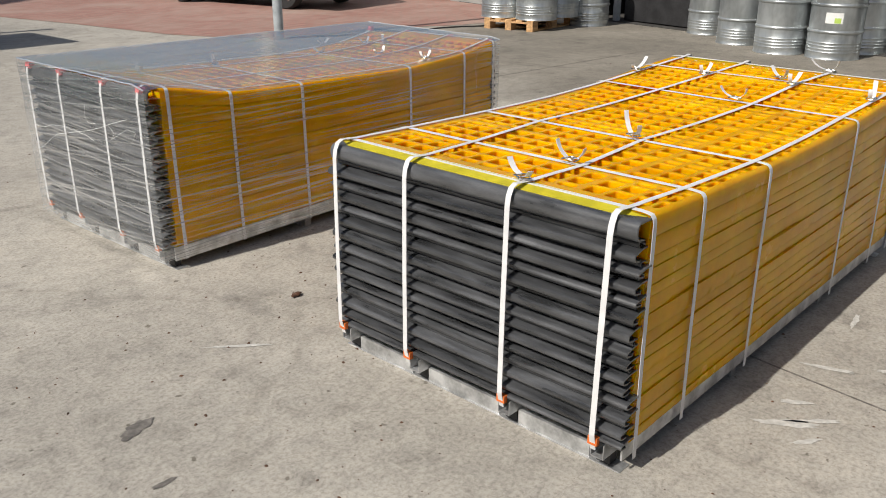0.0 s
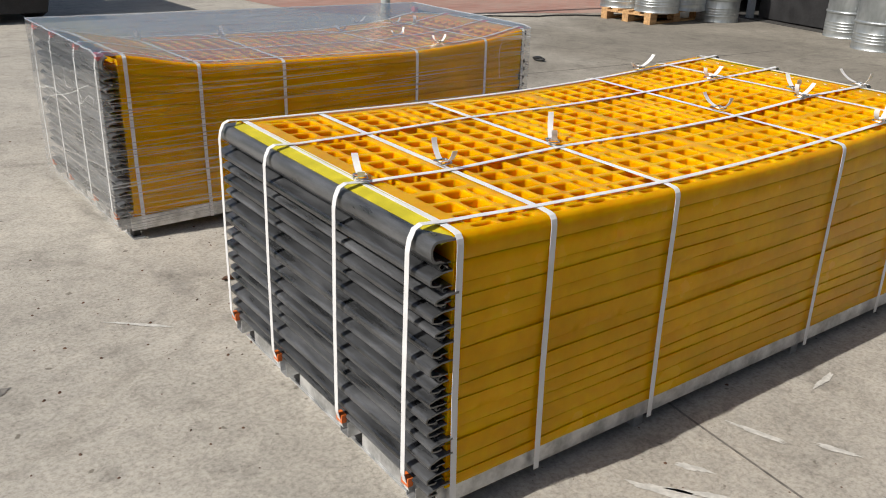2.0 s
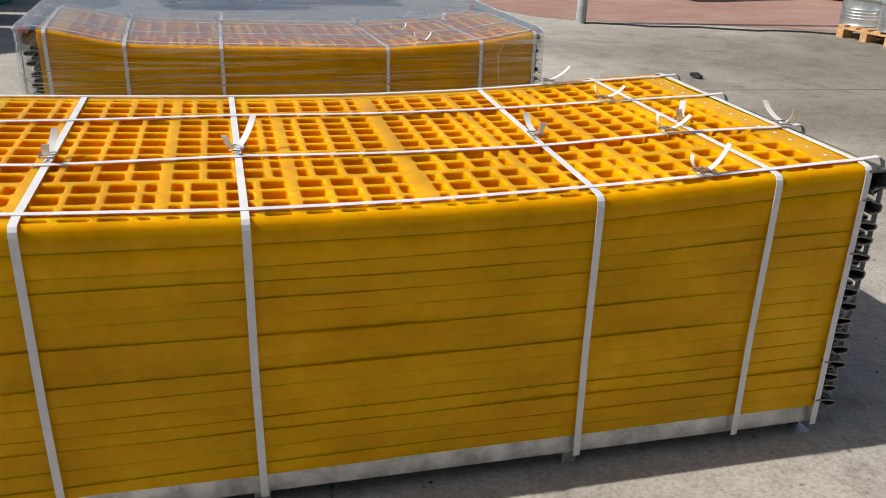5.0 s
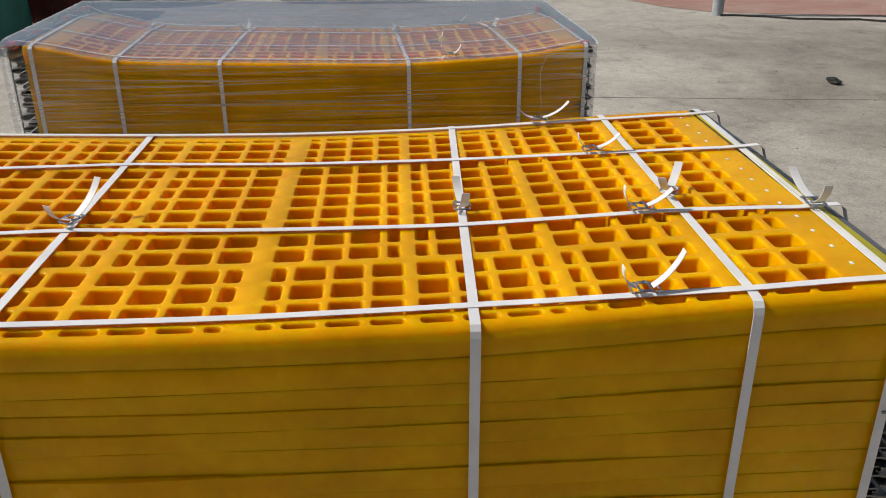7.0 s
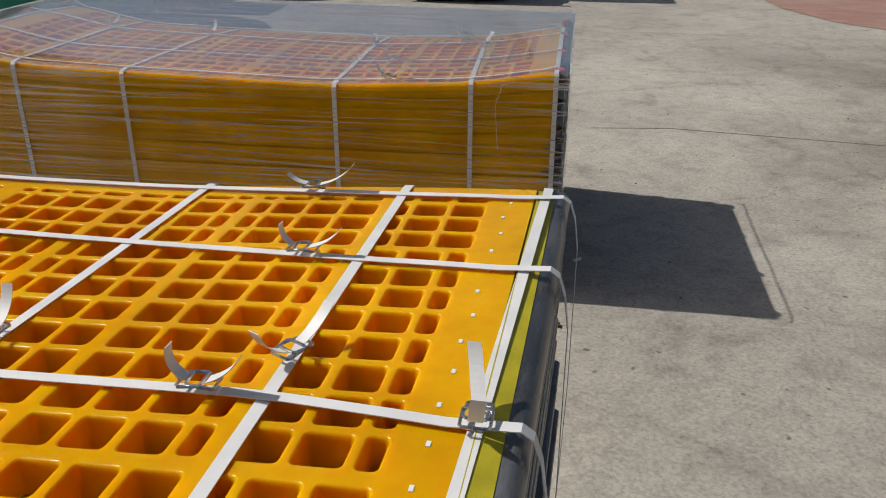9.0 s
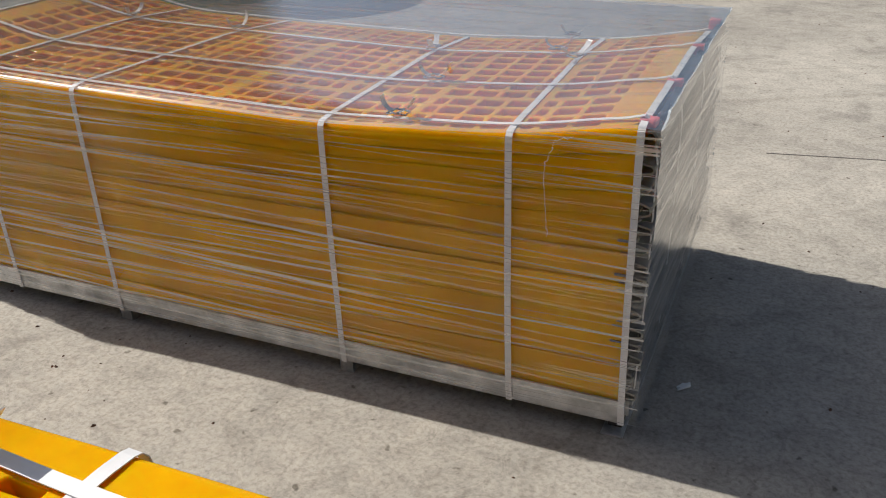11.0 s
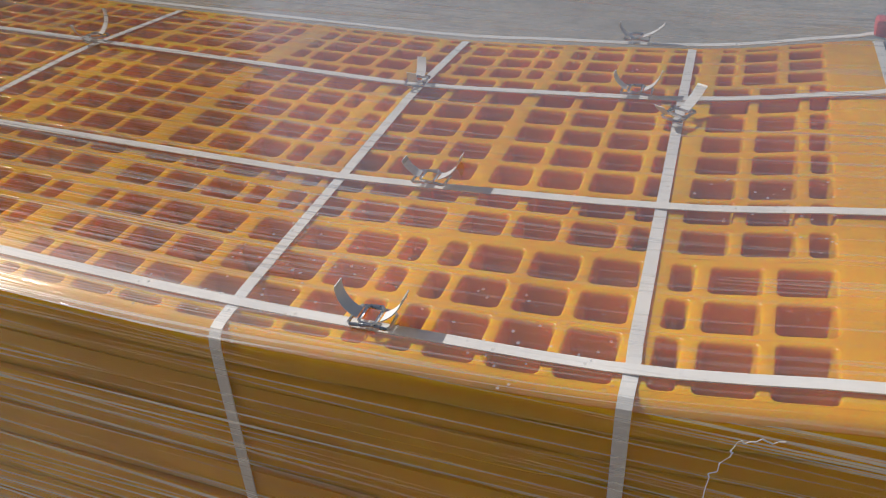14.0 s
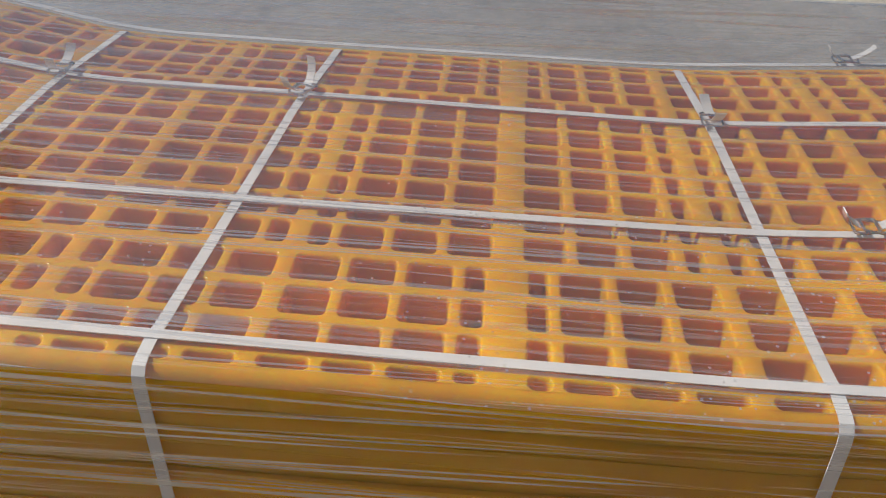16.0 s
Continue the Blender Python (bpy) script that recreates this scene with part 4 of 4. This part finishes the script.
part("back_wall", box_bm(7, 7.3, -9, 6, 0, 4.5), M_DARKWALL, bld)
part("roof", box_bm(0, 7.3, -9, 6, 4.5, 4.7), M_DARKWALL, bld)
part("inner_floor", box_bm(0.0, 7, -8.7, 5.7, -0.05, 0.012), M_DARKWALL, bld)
part("gate_post", box_bm(0.05, 0.13, 1.75, 1.83, 0.012, 3.4, 0.004), M_POLE, bld)
part("gate_panel", box_bm(0.16, 0.22, 0.2, 1.7, 0.03, 3.4, 0.004), M_DARKMETAL, bld)


# ---- pole and cable ----
pole = thing("steel_pole", "round grey steel pole set in the concrete", "pole", at=(4.95, 8.12, 0))
v, f = lathe([(0.062, 0.0), (0.062, 4.2), (0.05, 4.22)], 28)
mesh_part("post", v, f, M_POLE, pole, smooth=True)
cable_pts = [(4.95 + 0.0 + k * 0.15, 8.02 - 0.048 * k + 0.05 * math.sin(k * 0.9) + (0.02 * math.sin(k * 2.3)), 0.014) for k in range(22)]
v, f = tube(cable_pts, 0.011, 6)
cable = mesh_part("cable", v, f, M_CABLE, smooth=True)
tagged(cable, "thin black cable lying along the paving edge", "cable")


# ---- cars ----
def wheel_part(parent, x, y, r, w):
    v, f = lathe([(r * 0.62, 0), (r * 0.93, 0), (r, w * 0.2), (r, w * 0.8), (r * 0.93, w), (r * 0.62, w)], 36)
    rot = Matrix.Translation((x, y, r)) @ Matrix.Rotation(radians(90), 4, "Y") @ Matrix.Translation((0, 0, -w / 2))
    t = mesh_part("wheel", [rot @ Vector(q) for q in v], f, M_TYRE, parent, "black tyre with a silver rim", smooth=True)
    for sgn in (-1, 1):
        bmr = bmesh.new()
        for k in range(5):
            a = 2 * math.pi * k / 5
            mm = Matrix.Translation((x + sgn * (w / 2 + 0.002), y, r)) @ Matrix.Rotation(a, 4, "X") @ Matrix.Translation((0, 0, r * 0.33)) @ Matrix.Diagonal((0.02, r * 0.17, r * 0.6, 1))
            bmesh.ops.create_cube(bmr, size=1, matrix=mm)
        bmesh.ops.create_cone(bmr, cap_ends=True, segments=16, radius1=r * 0.16, radius2=r * 0.14, depth=0.03,
                              matrix=Matrix.Translation((x + sgn * (w / 2 + 0.004), y, r)) @ Matrix.Rotation(radians(90), 4, "Y"))
        part("rim", bmr, M_WIRE, t)


def car(at, yaw, label):
    c = thing("car", label, "car", group="parked cars", at=at, yaw=yaw)
    # side outline: (along, up)
    low = [(-0.75, 0.32), (-0.78, 0.55), (-0.70, 0.78), (-0.05, 0.92), (0.45, 1.02), (1.1, 1.44), (2.3, 1.48), (3.0, 1.05), (3.35, 0.98), (3.45, 0.6), (3.40, 0.32)]
    bmx = bmesh.new()
    rings = []
    for x, tuck in ((-0.84, 0.86), (-0.80, 0.97), (0.80, 0.97), (0.84, 0.86)):
        rings.append([bmx.verts.new((x * (1.0 if z < 1.0 else 0.82), y * (1 if abs(tuck - 0.97) < 0.01 else 0.985) + 0.01, z)) for y, z in low])
    for a, b in zip(rings, rings[1:]):
        for i in range(len(low)):
            j = (i + 1) % len(low)
            bmx.faces.new((a[i], a[j], b[j], b[i]))
    bmx.faces.new(rings[0])
    bmx.faces.new(rings[-1][::-1])
    part("body", bmx, M_CAR, c, smooth=True)
    part("underbody", box_bm(-0.7, 0.7, -0.5, 3.2, 0.20, 0.335, 0.02), M_DARKMETAL, c)
    part("bumper", box_bm(-0.80, 0.80, -0.84, -0.70, 0.26, 0.50, 0.04), M_DARKMETAL, c)
    for s in (-1, 1):
        part("side_window", box_bm(s * 0.70 - 0.012, s * 0.70 + 0.012, 0.75, 2.6, 1.06, 1.36, 0.01), M_GLASS, c)
        part("headlight", box_bm(s * 0.6 - 0.14, s * 0.6 + 0.14, -0.795, -0.70, 0.60, 0.72, 0.02), M_GLASS, c)
        for y in (0.0, 2.55):
            wheel_part(c, s * 0.72, y, 0.31, 0.19)
    return c


car((8.12, 11.25, 0.004), 11, "white car parked on red brick paving, seen from low down")
car((11.15, 10.75, 0.004), 14, "white car parked on red brick paving, further off")


# ---- green tanks and dark machine ----
def green_tank(at, r, h, yaw):
    g = thing("green_tank", "round dark green painted steel tank with a base rim", "tank", group="green tanks", at=at, yaw=yaw)
    v, f = lathe([(r + 0.05, 0.0), (r + 0.05, 0.035), (r + 0.01, 0.05), (r, 0.09), (r, h - 0.10), (r - 0.05, h - 0.03), (r - 0.2, h), (0.0, h + 0.02)], 56)
    mesh_part("shell", v, f, M_GREEN, g, smooth=True)
    v, f = lathe([(r + 0.02, h * 0.55), (r + 0.03, h * 0.56), (r + 0.03, h * 0.6), (r + 0.02, h * 0.61)], 56)
    mesh_part("hoop", v, f, M_GREEN, g, smooth=True)
    return g


for tx, ty, tr, th in ((-2.95, 7.2, 0.85, 1.42), (-2.7, 10.05, 0.85, 1.42), (-4.7, 8.9, 1.1, 1.5)):
    green_tank((tx, ty, 0), tr, th, 0)
crate = thing("red_crate", "dark red steel crate standing beside the green tanks", "crate", at=(-2.12, 8.5, 0), yaw=4)
part("body", box_bm(-0.34, 0.34, -0.4, 0.4, 0.03, 0.62, 0.015), M_RED, crate)
for k in range(4):
    part("rib", box_bm(-0.32 + 0.195 * k, -0.27 + 0.195 * k, -0.42, -0.40, 0.0, 0.66, 0.004), M_RED, crate)

mach = thing("forklift", "black forklift with wide tyres, parked in the sun", "forklift", at=(0.58, 9.75, 0), yaw=2)
part("chassis", box_bm(-0.62, 0.62, -0.32, 1.9, 0.16, 0.62, 0.03), M_DARKMETAL, mach)
part("hood", box_bm(-0.55, 0.55, 0.1, 1.7, 0.62, 1.25, 0.06), M_DARKMETAL, mach)
part("rear_plate", box_bm(-0.60, 0.58, -0.40, -0.32, 0.10, 0.75, 0.02), M_DARKMETAL, mach)
for gx in (-0.42, 0.34):
    part("mast_rail", box_bm(gx, gx + 0.08, 1.75, 1.87, 0.12, 2.5, 0.01), M_DARKMETAL, mach)
part("overhead_guard", box_bm(-0.5, 0.5, 0.2, 1.6, 1.95, 2.02, 0.02), M_DARKMETAL, mach)
for gx in (-0.48, 0.43):
    for gy in (0.22, 1.52):
        part("guard_post", box_bm(gx, gx + 0.05, gy, gy + 0.05, 1.2, 1.96, 0.008), M_DARKMETAL, mach)
part("step", box_bm(-0.40, -0.12, -0.43, -0.40, 0.08, 0.10, 0.004), M_WIRE, mach)
for s in (-1, 1):
    for y in (0.0, 1.5):
        v, f = lathe([(0.2, 0), (0.32, 0), (0.36, 0.05), (0.36, 0.2), (0.32, 0.25), (0.2, 0.25)], 30)
        rot = Matrix.Translation((s * 0.5, y, 0.36)) @ Matrix.Rotation(radians(90), 4, "Y") @ Matrix.Translation((0, 0, -0.125))
        mesh_part("wheel", [rot @ Vector(q) for q in v], f, M_TYRE, mach, "wide black tyre", smooth=True)


# ---- tall building far behind the tanks ----
far = thing("far_building", "tall dark grey industrial building beyond the yard", "building", kind="structure", at=(-11.6, 17.9, 0), yaw=34)
part("wall", box_bm(-30, 0, 0, 12, 0, 16, 0.05), M_FACADE, far)
part("roof", box_bm(-30.3, 0.3, -0.3, 12.3, 16, 16.4, 0.05), M_DARKMETAL, far)
for row in range(4):
    for col in range(7):
        part("window", box_bm(-3.4 - 4.0 * col, -1.4 - 4.0 * col, -0.04, 0.02, 1.4 + 3.8 * row, 3.4 + 3.8 * row, 0.01), M_GLASS, far)


# ---- marks and litter on the concrete ----
def blob(name, at, rx, ry, mat, label, category, seed, yaw=0, z=0.0022, rough=0.35, n=40):
    rng = random.Random(seed)
    ph = [rng.uniform(0, 6.28) for _ in range(5)]
    bmb = bmesh.new()
    vs = []
    for k in range(n):
        a = 2 * math.pi * k / n
        r = 1 + rough * (0.5 * math.sin(2 * a + ph[0]) + 0.35 * math.sin(3 * a + ph[1]) + 0.3 * math.sin(7 * a + ph[2]) + 0.2 * math.sin(13 * a + ph[3]))
        vs.append(bmb.verts.new((rx * r * math.cos(a), ry * r * math.sin(a), 0)))
    bmb.faces.new(vs)
    ob = part(name, bmb, mat)
    ob.matrix_world = pose(at[0], at[1], z, 0, 0, yaw)
    return tagged(ob, label, category, kind="structure")


blob("stain", (-0.83, 1.21), 0.055, 0.032, M_STAIN, "dark oily stain soaked into the concrete", "stain", 3, 20)
blob("stain", (-0.915, 0.905), 0.03, 0.012, M_STAIN, "dark oily stain soaked into the concrete", "stain", 4, 0)
blob("lime_scuff", (-0.30, 1.43), 0.13, 0.008, M_PALE, "thin pale scuff scraped on the concrete", "scuff", 5, -40)
for k, (x, y, a, b, w) in enumerate(((0.56, -0.25, 0.10, 0.018, -60), (0.63, -0.31, 0.07, 0.012, -50), (0.70, -0.22, 0.05, 0.012, -62), (0.50, -0.33, 0.05, 0.010, -40), (1.00, -0.22, 0.10, 0.010, -72),
                                      (1.45, -0.16, 0.06, 0.012, 10), (1.12, -0.40, 0.07, 0.010, -65))):
    blob("lime_scuff", (x, y), a, b, M_PALE, "pale lime mark spilt on the concrete", "scuff", 20 + k, w, 0.0024, 0.38)
for pts in (((2.30, 4.44), (2.75, 4.52), (4.25, 4.36), (7.5, 4.1)), ((0.905, 0.05), (0.885, -0.10), (0.83, -0.58), (0.80, -1.4)), ((-0.9, 2.9), (-1.6, 3.15), (-3.4, 3.7))):
    v, f = ribbon([(x, y, 0.0012) for x, y in pts], (0.1, 1, 0) if abs(pts[0][0] - pts[-1][0]) > 1 else (1, 0, 0), 0.007, 0.0016)
    tagged(mesh_part("joint", v, f, M_STAIN), "dark narrow joint between concrete slabs", "joint", kind="structure")


def crumpled(name, at, size, mat, label, category, seed, flat=0.3):
    bmc = bmesh.new()
    bmesh.ops.create_icosphere(bmc, subdivisions=2, radius=1)
    for v in bmc.verts:
        d = 1 + 0.55 * noise.noise(v.co * 1.7 + Vector((seed, 0, 0)))
        v.co = Vector((v.co.x * d * size, v.co.y * d * size * 0.55, (v.co.z * d + 0.9) * size * flat))
    low = min(v.co.z for v in bmc.verts)
    for v in bmc.verts:
        v.co.z -= low
    ob = part(name, bmc, mat)
    ob.matrix_world = pose(at[0], at[1], 0.0, 0, 0, seed * 47)
    return tagged(ob, label, category)


crumpled("rag", (4.64, 4.83), 0.075, M_CABLE, "crumpled black rag lying on the concrete", "litter", 2)
crumpled("dry_leaf", (2.265, 2.046), 0.022, M_LITTER, "curled dry brown leaf on the concrete", "litter", 3)
crumpled("dry_leaf", (0.116, 1.626), 0.026, M_LITTER, "curled dry brown leaf on the concrete", "litter", 4)
crumpled("plastic_scrap", (2.31, 2.575), 0.022, M_LABEL, "scrap of pale plastic in the shade", "litter", 5, 0.15)

rng = random.Random(5)
gvs, gfs = [], []
for k in range(900):
    x, y = rng.uniform(-3, 7), rng.uniform(-1.6, 7.5)
    if rng.random() < 0.5:
        x, y = rng.uniform(-2, 1.0), rng.uniform(-0.8, 2.3)
    r = rng.choice((0.0022, 0.003, 0.0045, 0.007)) * rng.uniform(0.7, 1.3)
    a = rng.uniform(0, 6.28)
    e = rng.uniform(0.3, 1)
    b0 = len(gvs)
    for q in range(5):
        t = a + q * 1.2566
        u, w = r * math.cos(q * 1.2566), r * e * math.sin(q * 1.2566)
        gvs.append((x + u * math.cos(a) - w * math.sin(a), y + u * math.sin(a) + w * math.cos(a), 0.0))
    gvs.append((x, y, r * 0.7))
    for q in range(5):
        gfs.append((b0 + q, b0 + (q + 1) % 5, b0 + 5))
grit = mesh_part("grit", gvs, gfs, M_LITTER)
tagged(grit, "scattered dark grit and crumbs on the concrete", "grit", kind="stuff")


# ---- unseen wall with gates behind the camera, added to cut skylight on the stacks ----
back = thing("workshop_wall", "long plain unseen wall added to block skylight", "wall", kind="structure", at=(0, -5.2, 0), yaw=3)
part("wall", box_bm(-7, 16, -0.4, 0, 0, 3.0, 0.02), M_FACADE, back)
part("coping", box_bm(-7.05, 16.05, -0.45, 0.05, 3.0, 3.1, 0.01), M_DARKMETAL, back)
for k in range(5):
    part("gate", box_bm(-5.8 + 4.4 * k, -2.8 + 4.4 * k, 0.0, 0.05, 0.0, 2.6, 0.01), M_DARKMETAL, back)


# ---- torn and bunched folds of the film ----
for side, runs in (("front", (((2.13, 0.745), (2.10, 0.738), (2.087, 0.73), (2.085, 0.71), (2.069, 0.68), (2.071, 0.61), (2.074, 0.56), (2.084, 0.50)),)),
                   ("end", (((1.0, 0.52), (0.904, 0.524), (0.823, 0.548), (0.715, 0.554), (0.60, 0.556), (0.484, 0.543), (0.425, 0.527)),
                            ((0.474, 0.695), (0.488, 0.634), (0.463, 0.609), (0.377, 0.617)),
                            ((0.289, 0.621), (0.247, 0.595), (0.28, 0.565), (0.213, 0.594), (0.126, 0.632), (0.071, 0.624), (0.107, 0.577)),
                            ((1.0, 0.40), (0.79, 0.506), (0.429, 0.584), (0.05, 0.70))))):
    for n, run in enumerate(runs):
        rng = random.Random(n + 3)
        pts = []
        for (a0, z0), (a1, z1) in zip(run, run[1:]):
            for k in range(5):
                q = k / 5
                a = a0 + (a1 - a0) * q + rng.uniform(-0.003, 0.003)
                z = z0 + (z1 - z0) * q + rng.uniform(-0.003, 0.003)
                pts.append((a, FY0 - 0.004, z) if side == "front" else (FX0 - 0.006, a, z))
        v, f = ribbon(pts, (0.3, 0.1, 0.6), 0.0016, 0.0005)
        mesh_part("film_fold", v, f, M_LABEL, film, "bunched white fold in the film")
